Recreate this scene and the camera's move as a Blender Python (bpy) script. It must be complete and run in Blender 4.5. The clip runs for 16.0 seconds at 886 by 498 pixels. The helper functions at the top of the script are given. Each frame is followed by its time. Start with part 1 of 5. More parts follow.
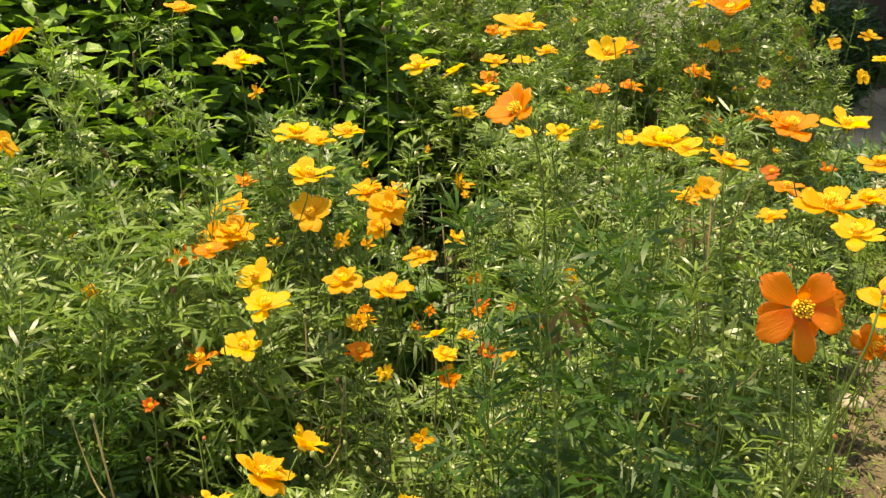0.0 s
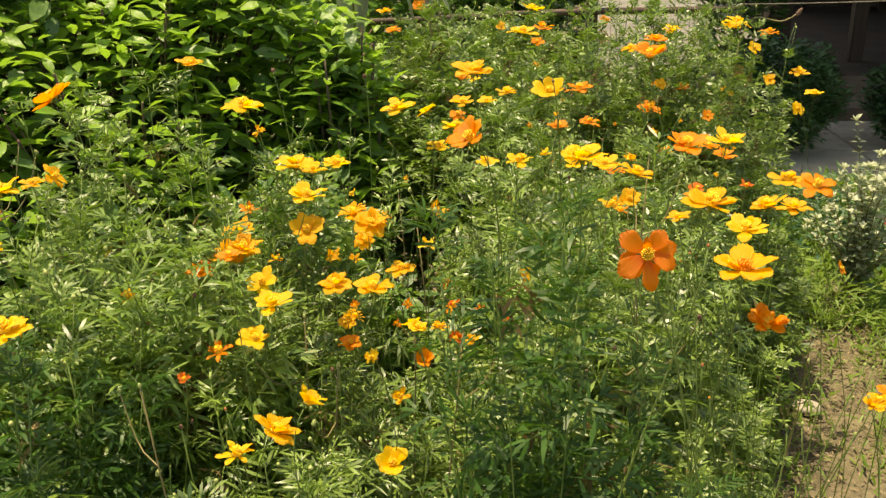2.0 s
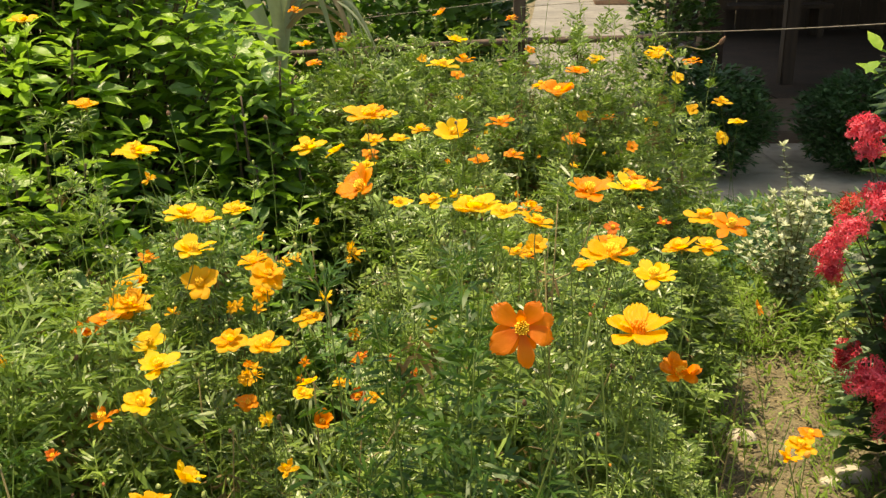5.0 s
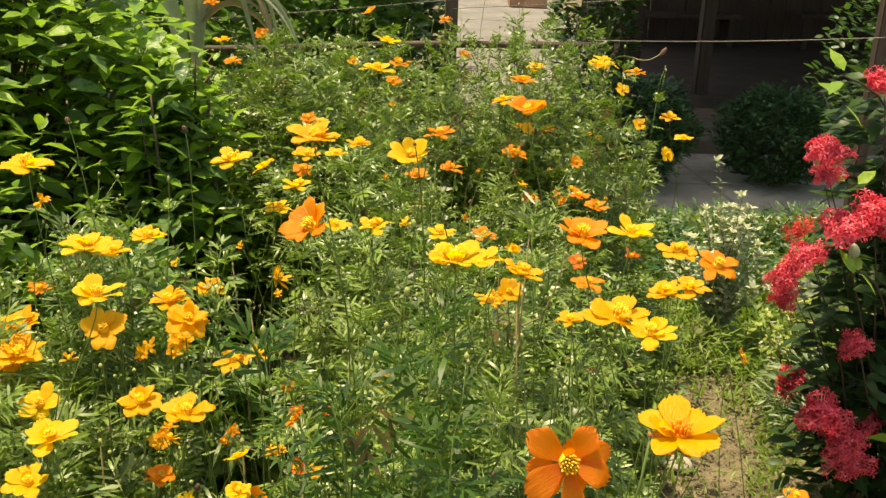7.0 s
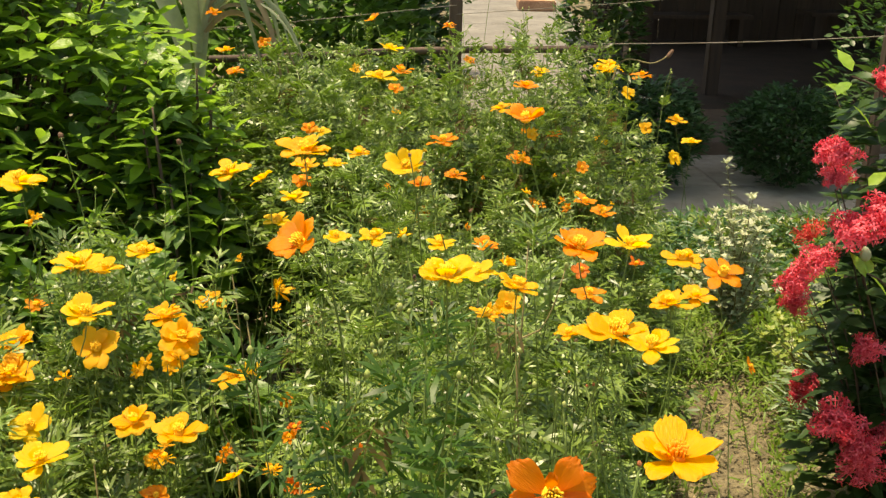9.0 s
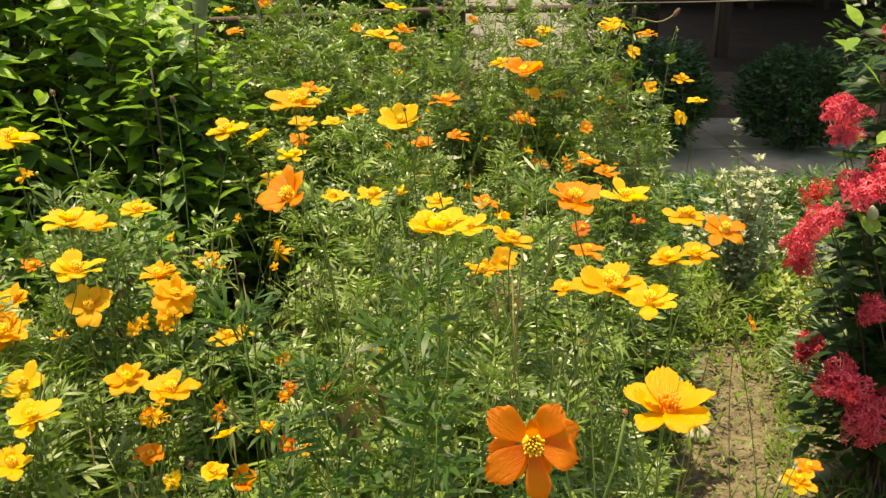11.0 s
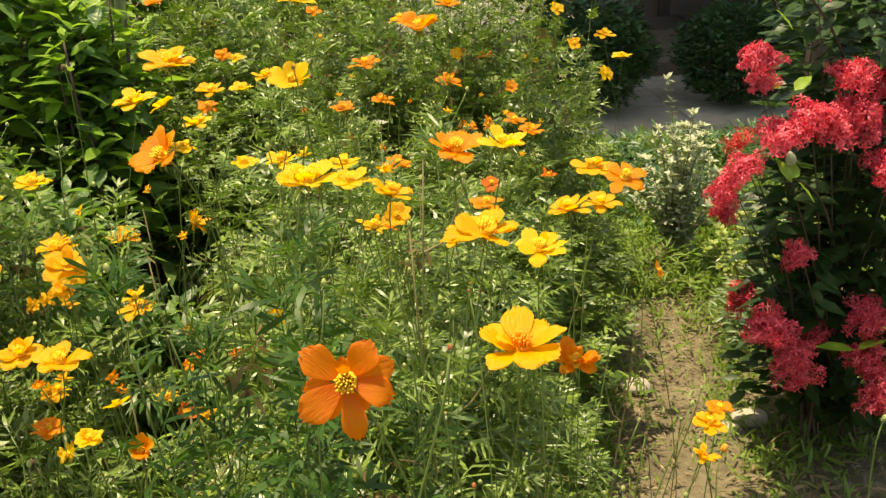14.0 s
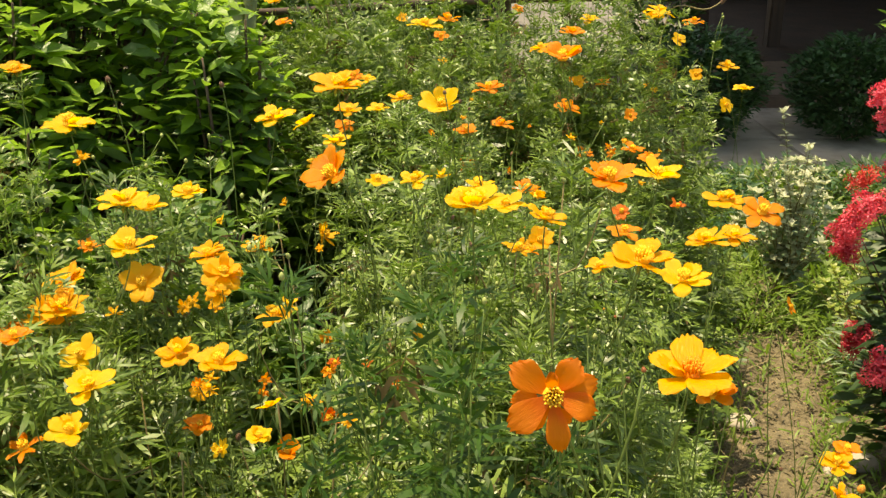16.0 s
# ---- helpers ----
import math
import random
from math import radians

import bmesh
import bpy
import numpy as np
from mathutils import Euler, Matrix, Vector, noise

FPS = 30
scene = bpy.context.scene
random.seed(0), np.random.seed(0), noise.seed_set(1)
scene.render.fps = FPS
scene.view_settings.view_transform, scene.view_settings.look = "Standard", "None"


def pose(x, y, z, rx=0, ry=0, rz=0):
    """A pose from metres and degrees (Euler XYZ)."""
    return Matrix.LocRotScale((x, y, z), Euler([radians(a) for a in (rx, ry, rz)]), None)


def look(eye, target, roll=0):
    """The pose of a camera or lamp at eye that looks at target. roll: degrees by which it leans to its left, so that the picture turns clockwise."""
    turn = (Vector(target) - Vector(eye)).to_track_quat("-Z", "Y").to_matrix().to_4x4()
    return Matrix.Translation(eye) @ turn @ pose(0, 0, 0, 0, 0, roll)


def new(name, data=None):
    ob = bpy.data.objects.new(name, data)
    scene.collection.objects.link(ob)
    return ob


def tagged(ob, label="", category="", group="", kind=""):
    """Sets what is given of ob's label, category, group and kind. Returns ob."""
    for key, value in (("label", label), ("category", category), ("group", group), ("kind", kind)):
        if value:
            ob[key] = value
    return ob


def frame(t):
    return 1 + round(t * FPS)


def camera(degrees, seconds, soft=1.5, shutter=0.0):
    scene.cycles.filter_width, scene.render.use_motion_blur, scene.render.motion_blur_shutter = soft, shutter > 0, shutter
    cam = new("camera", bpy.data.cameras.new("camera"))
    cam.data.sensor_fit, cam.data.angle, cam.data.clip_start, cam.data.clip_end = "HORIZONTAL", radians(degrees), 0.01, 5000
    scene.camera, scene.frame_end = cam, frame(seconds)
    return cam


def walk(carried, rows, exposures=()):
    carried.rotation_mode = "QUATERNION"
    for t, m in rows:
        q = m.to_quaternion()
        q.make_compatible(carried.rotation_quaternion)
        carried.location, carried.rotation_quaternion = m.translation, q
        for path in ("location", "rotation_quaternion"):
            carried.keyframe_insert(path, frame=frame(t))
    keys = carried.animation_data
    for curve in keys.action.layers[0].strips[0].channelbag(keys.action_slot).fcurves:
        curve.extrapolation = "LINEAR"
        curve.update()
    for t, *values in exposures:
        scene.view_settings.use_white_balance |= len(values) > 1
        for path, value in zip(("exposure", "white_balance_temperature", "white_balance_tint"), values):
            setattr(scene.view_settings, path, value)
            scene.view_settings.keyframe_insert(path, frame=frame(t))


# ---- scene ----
cam = camera(50.2, 16.0, soft=1.4)
PATH = [
    (0, (0.033, -0.003, 1.512), (-0.07, 1.826, 0.711), 0.7),
    (0.5, (0.045, -0.038, 1.521), (-0.056, 1.797, 0.733), 0.2),
    (1, (0.063, -0.103, 1.539), (-0.064, 1.758, 0.817), 0.4),
    (1.5, (0.062, -0.192, 1.554), (-0.087, 1.667, 0.832), -0.8),
    (2, (0.067, -0.241, 1.555), (-0.014, 1.625, 0.841), -0.6),
    (2.5, (0.081, -0.263, 1.559), (0.087, 1.616, 0.873), -0.2),
    (3, (0.09, -0.272, 1.565), (0.169, 1.617, 0.914), 0.1),
    (3.2, (0.094, -0.272, 1.563), (0.188, 1.616, 0.909), 0.3),
    (5.3, (0.14, -0.126, 1.567), (0.163, 1.756, 0.892), -0.8),
    (5.5, (0.144, -0.097, 1.569), (0.205, 1.783, 0.888), -0.1),
    (6, (0.124, -0.023, 1.564), (0.283, 1.854, 0.892), 0.4),
    (6.5, (0.089, 0.022, 1.553), (0.289, 1.89, 0.868), 1.5),
    (7, (0.078, 0.037, 1.552), (0.3, 1.908, 0.882), 2.1),
    (7.5, (0.086, 0.045, 1.548), (0.283, 1.914, 0.864), 1.4),
    (8, (0.087, 0.057, 1.552), (0.274, 1.932, 0.883), 1.8),
    (8.5, (0.094, 0.061, 1.564), (0.284, 1.948, 0.929), 1.4),
    (9, (0.1, 0.059, 1.554), (0.294, 1.936, 0.892), 1.0),
    (9.5, (0.108, 0.065, 1.543), (0.291, 1.923, 0.827), 0.5),
    (9.7, (0.108, 0.064, 1.54), (0.287, 1.918, 0.813), 0.5),
    (11.8, (0.143, 0.084, 1.535), (0.316, 1.937, 0.805), 0.6),
    (12, (0.157, 0.098, 1.53), (0.326, 1.94, 0.77), 0.1),
    (12.5, (0.18, 0.102, 1.53), (0.38, 1.935, 0.755), -0.1),
    (13, (0.195, 0.086, 1.531), (0.44, 1.919, 0.769), -0.4),
    (13.5, (0.203, 0.074, 1.53), (0.474, 1.904, 0.771), -0.9),
    (14, (0.189, 0.061, 1.519), (0.442, 1.882, 0.733), -1.0),
    (14.5, (0.162, 0.048, 1.52), (0.355, 1.876, 0.732), -0.8),
    (15, (0.149, 0.042, 1.527), (0.306, 1.884, 0.763), -0.8),
    (15.5, (0.139, 0.038, 1.534), (0.261, 1.893, 0.796), -0.6),
    (16, (0.125, 0.037, 1.533), (0.197, 1.893, 0.79), -0.3),
]
walk(cam, [(t, look(eye, target, roll)) for t, eye, target, roll in PATH], [(0.0, 0.74, 8700, 10)])

# ---- world, sun, exposure ----
SUN_WAY = Vector((-0.165, 0.11, 0.96)).normalized()      # from the ground towards the sun
world = bpy.data.worlds.new("sky")
scene.world = world
world.use_nodes = True
wn = world.node_tree
sky = wn.nodes.new("ShaderNodeTexSky")
sky.sky_type = "NISHITA"
sky.sun_disc = False
sky.sun_elevation = math.asin(SUN_WAY.z)
sky.sun_rotation = math.atan2(SUN_WAY.x, SUN_WAY.y)
sky.air_density, sky.dust_density, sky.ozone_density = 1.2, 2.0, 1.0
wn.links.new(sky.outputs["Color"], wn.nodes["Background"].inputs["Color"])
wn.nodes["Background"].inputs["Strength"].default_value = 0.15
sun = new("sun", bpy.data.lights.new("sun", "SUN"))
sun.data.energy, sun.data.angle, sun.data.color = 4.5, radians(0.6), (1.0, 0.93, 0.78)
sun.matrix_world = look((SUN_WAY * 30), (0, 0, 0))

# ---- materials ----


def nodes_of(name):
    m = bpy.data.materials.new(name)
    m.use_nodes = True
    t = m.node_tree
    return m, t, t.nodes["Principled BSDF"], t.nodes["Material Output"]


def mixed(t, a, b, fac_socket, blend="MIX"):
    n = t.nodes.new("ShaderNodeMix")
    n.data_type, n.blend_type = "RGBA", blend
    for sock, v in ((n.inputs[6], a), (n.inputs[7], b)):
        if isinstance(v, tuple):
            sock.default_value = (*v, 1)
        else:
            t.links.new(v, sock)
    if isinstance(fac_socket, float):
        n.inputs[0].default_value = fac_socket
    else:
        t.links.new(fac_socket, n.inputs[0])
    return n.outputs[2]


def noise_of(t, scale, detail=3.0, stretch=None):
    co = t.nodes.new("ShaderNodeTexCoord").outputs["Object"]
    if stretch:
        mp = t.nodes.new("ShaderNodeMapping")
        mp.inputs["Scale"].default_value = stretch
        t.links.new(co, mp.inputs["Vector"])
        co = mp.outputs["Vector"]
    n = t.nodes.new("ShaderNodeTexNoise")
    n.inputs["Scale"].default_value, n.inputs["Detail"].default_value = scale, detail
    t.links.new(co, n.inputs["Vector"])
    return n.outputs["Fac"]


def ramp(t, sock, lo, hi):
    n = t.nodes.new("ShaderNodeMapRange")
    n.inputs["From Min"].default_value, n.inputs["From Max"].default_value = lo, hi
    t.links.new(sock, n.inputs["Value"])
    return n.outputs["Result"]


def bump(t, p, sock, strength, distance=0.01):
    b = t.nodes.new("ShaderNodeBump")
    b.inputs["Strength"].default_value, b.inputs["Distance"].default_value = strength, distance
    t.links.new(sock, b.inputs["Height"])
    t.links.new(b.outputs["Normal"], p.inputs["Normal"])


def leafy(name, dark, light, through_colour, share=0.35, rough=0.45, by_object=0.35, grain=60.0, gloss=0.36, relief=0.0):
    """A thin leaf or petal: varied colour, some gloss, light that passes through."""
    m, t, p, out = nodes_of(name)
    isl = t.nodes.new("ShaderNodeNewGeometry").outputs["Random Per Island"]
    obj = t.nodes.new("ShaderNodeObjectInfo").outputs["Random"]
    f = t.nodes.new("ShaderNodeMath")
    f.operation, f.inputs[1].default_value = "MULTIPLY", by_object
    t.links.new(obj, f.inputs[0])
    g = t.nodes.new("ShaderNodeMath")
    g.operation, g.inputs[1].default_value = "MULTIPLY_ADD", 1.0 - by_object
    t.links.new(isl, g.inputs[0])
    t.links.new(f.outputs[0], g.inputs[2])
    col = mixed(t, dark, light, g.outputs[0])
    grains = ramp(t, noise_of(t, grain), 0.35, 0.75)
    col = mixed(t, col, tuple(0.55 * c for c in dark), mixed(t, (0, 0, 0), (0.35, 0.35, 0.35), grains))
    t.links.new(col, p.inputs["Base Color"])
    p.inputs["Roughness"].default_value = rough
    p.inputs["Specular IOR Level"].default_value = gloss
    if relief:
        bump(t, p, noise_of(t, grain * 1.6, 2.0), relief, 0.006)
    tr = t.nodes.new("ShaderNodeBsdfTranslucent")
    t.links.new(mixed(t, through_colour, col, 0.25), tr.inputs["Color"])
    mx = t.nodes.new("ShaderNodeMixShader")
    mx.inputs[0].default_value = share
    t.links.new(p.outputs[0], mx.inputs[1])
    t.links.new(tr.outputs[0], mx.inputs[2])
    t.links.new(mx.outputs[0], out.inputs["Surface"])
    return m


def petal_material(name, outer, inner, through_colour):
    """A ray petal: fine lengthwise veins, a deeper tone at the claw, light that passes through."""
    m, t, p, out = nodes_of(name)
    co = t.nodes.new("ShaderNodeTexCoord").outputs["Object"]
    sep = t.nodes.new("ShaderNodeSeparateXYZ")
    t.links.new(co, sep.inputs[0])
    veins = ramp(t, noise_of(t, 6.0, 2.0, (9.0, 0.6, 1.0)), 0.4, 0.65)
    col = mixed(t, inner, outer, ramp(t, sep.outputs["Y"], 0.12, 0.5))
    col = mixed(t, col, inner, mixed(t, (0, 0, 0), (0.36, 0.36, 0.36), veins))
    obj = t.nodes.new("ShaderNodeObjectInfo").outputs["Random"]
    col = mixed(t, col, outer, mixed(t, (0, 0, 0), (0.5, 0.5, 0.5), obj))
    t.links.new(col, p.inputs["Base Color"])
    p.inputs["Roughness"].default_value = 0.55
    bump(t, p, veins, 0.3, 0.05)
    tr = t.nodes.new("ShaderNodeBsdfTranslucent")
    t.links.new(mixed(t, through_colour, col, 0.4), tr.inputs["Color"])
    mx = t.nodes.new("ShaderNodeMixShader")
    mx.inputs[0].default_value = 0.56
    t.links.new(p.outputs[0], mx.inputs[1])
    t.links.new(tr.outputs[0], mx.inputs[2])
    t.links.new(mx.outputs[0], out.inputs["Surface"])
    return m


def solid(name, a, b, scale=12.0, rough=0.8, relief=0.4, stretch=None, distance=0.01):
    """An opaque surface: two tones at two scales, with relief."""
    m, t, p, out = nodes_of(name)
    big = ramp(t, noise_of(t, scale * 0.12, 4.0, stretch), 0.35, 0.65)
    fine = noise_of(t, scale, 6.0, stretch)
    col = mixed(t, a, b, big)
    col = mixed(t, col, tuple(0.6 * c for c in a), mixed(t, (0, 0, 0), (0.6, 0.6, 0.6), ramp(t, fine, 0.45, 0.7)))
    t.links.new(col, p.inputs["Base Color"])
    p.inputs["Roughness"].default_value = rough
    bump(t, p, fine, relief, distance)
    return m


M_LEAF = leafy("cosmos_leaf_green", (0.016, 0.046, 0.008), (0.268, 0.385, 0.074), (0.23, 0.43, 0.032), 0.26, 0.38, 0.2, gloss=0.46)
M_FRESH = leafy("fresh_leaf_green", (0.060, 0.125, 0.020), (0.26, 0.37, 0.08), (0.30, 0.50, 0.05), 0.32, 0.42, gloss=0.42)
# deeper green of the lush plants, darkened further to hold the hollow's shade
M_LUSH_SHADE = leafy("lush_leaf_shaded_green", (0.016, 0.050, 0.007), (0.066, 0.150, 0.022), (0.10, 0.25, 0.02), 0.26, 0.44, gloss=0.26)
M_STEM = leafy("cosmos_stem_green", (0.10, 0.17, 0.035), (0.19, 0.26, 0.06), (0.2, 0.3, 0.04), 0.15, 0.5)
M_DRYSTEM = leafy("dry_stem", (0.16, 0.13, 0.05), (0.34, 0.28, 0.12), (0.3, 0.25, 0.1), 0.1, 0.6)
M_SHRUB = leafy("shrub_leaf_green", (0.058, 0.140, 0.036), (0.175, 0.290, 0.08), (0.21, 0.41, 0.05), 0.44, 0.38, 0.1, gloss=0.5, relief=0.5)
M_YOUNG = leafy("young_leaf_green", (0.15, 0.29, 0.03), (0.27, 0.43, 0.05), (0.34, 0.58, 0.05), 0.42, 0.4, 0.1, relief=0.4)
M_IXLEAF = leafy("glossy_dark_leaf", (0.018, 0.045, 0.014), (0.050, 0.100, 0.028), (0.10, 0.2, 0.03), 0.2, 0.42, 0.1, gloss=0.25)
M_BUSH = leafy("clipped_bush_green", (0.032, 0.085, 0.034), (0.085, 0.175, 0.066), (0.08, 0.2, 0.03), 0.22, 0.4, 0.1)
M_CREAM = leafy("cream_leaf", (0.32, 0.36, 0.21), (0.58, 0.60, 0.42), (0.55, 0.62, 0.3), 0.3, 0.45, 0.1)
M_PALE = leafy("grey_green_leaf", (0.15, 0.23, 0.12), (0.30, 0.40, 0.23), (0.25, 0.4, 0.12), 0.3, 0.45, 0.1)
M_LIME = leafy("lime_leaf", (0.19, 0.27, 0.06), (0.40, 0.45, 0.13), (0.5, 0.6, 0.1), 0.35, 0.45, 0.1)
M_GRASS = leafy("grass_green", (0.09, 0.17, 0.022), (0.22, 0.32, 0.06), (0.26, 0.44, 0.04), 0.35, 0.5, 0.1)
M_DEAD = leafy("withered_leaf", (0.09, 0.06, 0.02), (0.30, 0.22, 0.09), (0.25, 0.17, 0.06), 0.25, 0.8, 0.1)
M_STRAW = leafy("dry_leaf", (0.15, 0.11, 0.06), (0.36, 0.29, 0.16), (0.4, 0.28, 0.1), 0.2, 0.7, 0.1)
M_HEDGE = leafy("hedge_leaf_green", (0.045, 0.11, 0.02), (0.15, 0.27, 0.055), (0.2, 0.42, 0.05), 0.35, 0.4, 0.1)
M_FAR = leafy("far_leaf_green", (0.018, 0.052, 0.014), (0.055, 0.120, 0.035), (0.12, 0.28, 0.03), 0.3, 0.42, 0.1)
M_BLADE = leafy("long_blade_green", (0.24, 0.29, 0.16), (0.42, 0.43, 0.29), (0.3, 0.4, 0.12), 0.3, 0.5, 0.2)
M_PETAL = {
    "yellow": petal_material("petal_yellow", (0.93, 0.610, 0.020), (0.91, 0.46, 0.008), (0.95, 0.63, 0.018)),
    "gold": petal_material("petal_gold", (0.93, 0.52, 0.008), (0.88, 0.28, 0.003), (0.95, 0.52, 0.01)),
    "amber": petal_material("petal_amber", (0.93, 0.52, 0.016), (0.88, 0.33, 0.006), (0.95, 0.52, 0.012)),
    "orange": petal_material("petal_orange", (0.92, 0.335, 0.008), (0.85, 0.17, 0.003), (0.95, 0.37, 0.008)),
    "deep": petal_material("petal_deep_orange", (0.92, 0.25, 0.004), (0.82, 0.13, 0.002), (0.95, 0.27, 0.004)),
    "red": petal_material("petal_red_orange", (0.80, 0.20, 0.012), (0.62, 0.09, 0.01), (0.85, 0.2, 0.01)),
}
M_DISC = solid("flower_centre", (0.91, 0.47, 0.02), (0.94, 0.64, 0.05), 60.0, 0.8, 0.3, None, 0.002)
M_DISC_DEEP = solid("flower_centre_orange", (0.85, 0.24, 0.006), (0.90, 0.36, 0.012), 60.0, 0.8, 0.3, None, 0.002)
M_CALYX = leafy("calyx_green", (0.09, 0.15, 0.03), (0.15, 0.22, 0.05), (0.2, 0.3, 0.04), 0.1, 0.5)
M_BUD = {
    "green": solid("bud_green", (0.26, 0.33, 0.08), (0.38, 0.42, 0.14), 200.0, 0.6, 0.5, None, 0.002),
    "red": solid("bud_red", (0.30, 0.08, 0.025), (0.45, 0.16, 0.04), 200.0, 0.6, 0.5, None, 0.002),
    "brown": solid("bud_brown", (0.10, 0.05, 0.03), (0.2, 0.1, 0.05), 200.0, 0.7, 0.5, None, 0.002),
    "orange": solid("bud_orange", (0.70, 0.25, 0.02), (0.75, 0.35, 0.03), 200.0, 0.6, 0.5, None, 0.002),
}
M_IXORA = leafy("ixora_pink", (0.56, 0.012, 0.026), (0.94, 0.205, 0.265), (0.92, 0.065, 0.125), 0.38, 0.5, 0.25)
M_IXRED = leafy("ixora_red_bud", (0.50, 0.03, 0.03), (0.70, 0.08, 0.06), (0.8, 0.08, 0.05), 0.25, 0.5, 0.2)
M_BARK = solid("bark", (0.10, 0.065, 0.04), (0.16, 0.11, 0.07), 60.0, 0.9, 0.8, (1, 1, 0.2))
M_WOOD = solid("weathered_wood", (0.055, 0.034, 0.022), (0.105, 0.066, 0.042), 40.0, 0.8, 0.6, (1, 1, 0.1))
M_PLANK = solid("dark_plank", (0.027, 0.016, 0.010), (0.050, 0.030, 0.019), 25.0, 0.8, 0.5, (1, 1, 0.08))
M_SOIL = solid("soil", (0.115, 0.093, 0.052), (0.205, 0.170, 0.098), 34.0, 0.95, 1.0, None, 0.03)
M_CONCRETE = solid("concrete", (0.138, 0.130, 0.114), (0.21, 0.198, 0.175), 9.0, 0.9, 0.5, None, 0.004)
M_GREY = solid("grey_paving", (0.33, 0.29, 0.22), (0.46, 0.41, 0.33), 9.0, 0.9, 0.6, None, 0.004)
# brown of the step slabs, darkened in the colour for shelter shade
M_SHADY = solid("shaded_brown_paving", (0.10, 0.068, 0.045), (0.16, 0.112, 0.078), 9.0, 0.9, 0.6, None, 0.004)
M_TILE = solid("terracotta", (0.36, 0.20, 0.12), (0.45, 0.28, 0.17), 30.0, 0.8, 0.4)
M_ROOF = solid("roof_sheet", (0.16, 0.13, 0.11), (0.24, 0.19, 0.15), 8.0, 0.7, 0.3)
M_ROPE = solid("rope_fibre", (0.20, 0.17, 0.13), (0.30, 0.26, 0.20), 300.0, 0.9, 0.6, None, 0.002)

# ---- builders ----
rng = np.random.default_rng(7)


def raw_mesh(name, verts, tris, mats, mat_of=None, smooth=True):
    """A mesh from arrays of points and triangles."""
    verts, tris = np.asarray(verts, np.float32), np.asarray(tris, np.int32)
    me = bpy.data.meshes.new(name)
    me.vertices.add(len(verts))
    me.vertices.foreach_set("co", verts.ravel())
    me.loops.add(3 * len(tris))
    me.loops.foreach_set("vertex_index", tris.ravel())
    me.polygons.add(len(tris))
    me.polygons.foreach_set("loop_start", np.arange(0, 3 * len(tris), 3, dtype=np.int32))
    if mat_of is not None:
        me.polygons.foreach_set("material_index", np.asarray(mat_of, np.int32))
    me.polygons.foreach_set("use_smooth", np.full(len(tris), smooth))
    for m in mats if isinstance(mats, (list, tuple)) else [mats]:
        me.materials.append(m)
    me.update(calc_edges=True)
    me.validate()
    return me


def put(name, me, parent=None, m=None, label=""):
    ob = new(name, me)
    if parent:
        ob.parent = parent
    if m is not None:
        ob.matrix_basis = m
    if label:
        tagged(ob, label)
    return ob


def part(name, bm, material, parent=None, label="", smooth=False):
    """Links a bmesh as one mesh object under a thing or a part."""
    me = bpy.data.meshes.new(name)
    bm.to_mesh(me)
    bm.free()
    me.materials.append(material)
    for f in me.polygons:
        f.use_smooth = smooth
    return put(name, me, parent, None, label)


def thing(name, x, y, z, label, category, group="", kind=""):
    ob = new(name)
    ob.empty_display_size = 0.05
    ob.location = (x, y, z)
    return tagged(ob, label, category, group, kind)


def box(bm, lo, hi, bevel=0.0):
    got = bmesh.ops.create_cube(bm, size=1.0)["verts"]
    lo, hi = Vector(lo), Vector(hi)
    for v in got:
        v.co = Vector((lo[i] + (v.co[i] + 0.5) * (hi[i] - lo[i]) for i in range(3)))
    if bevel:
        bmesh.ops.bevel(bm, geom=list({e for v in got for e in v.link_edges}), offset=bevel, segments=2, affect="EDGES")


def frames_along(points):
    """Two side vectors for each point of a line."""
    p = np.asarray(points, float)
    d = np.gradient(p, axis=0)
    d /= np.linalg.norm(d, axis=1)[:, None] + 1e-9
    ref = np.where(np.abs(d[:, 2:3]) > 0.9, [[1.0, 0.0, 0.0]], [[0.0, 0.0, 1.0]])
    a = np.cross(d, ref)
    a /= np.linalg.norm(a, axis=1)[:, None] + 1e-9
    return d, a, np.cross(a, d)


def tube(points, radii, sides=5):
    """Points and triangles of a tapered tube along a line."""
    p = np.asarray(points, float)
    r = np.broadcast_to(np.asarray(radii, float), (len(p),))
    _, a, b = frames_along(p)
    w = np.arange(sides) * 2 * np.pi / sides
    v = p[:, None] + r[:, None, None] * (np.cos(w)[None, :, None] * a[:, None] + np.sin(w)[None, :, None] * b[:, None])
    tris = []
    for i in range(len(p) - 1):
        for k in range(sides):
            q, s = i * sides + k, i * sides + (k + 1) % sides
            tris += [(q, s, s + sides), (q, s + sides, q + sides)]
    top = (len(p) - 1) * sides
    tris += [(top, top + k, top + k + 1) for k in range(1, sides - 1)]
    return v.reshape(-1, 3), np.array(tris)


def joined(pieces):
    """Many (points, triangles) as one."""
    vs, ts, n = [], [], 0
    for v, t in pieces:
        vs.append(v)
        ts.append(np.asarray(t) + n)
        n += len(v)
    return np.concatenate(vs), np.concatenate(ts)


def scattered(template, places):
    """One leaf at every 4 x 4 pose of places."""
    v, t = np.asarray(template[0], float), np.asarray(template[1])
    places = np.asarray(places, float)
    out = np.einsum("nij,vj->nvi", places[:, :3, :3], v) + places[:, None, :3, 3]
    tris = t[None] + (np.arange(len(places)) * len(v))[:, None, None]
    return out.reshape(-1, 3), tris.reshape(-1, 3)


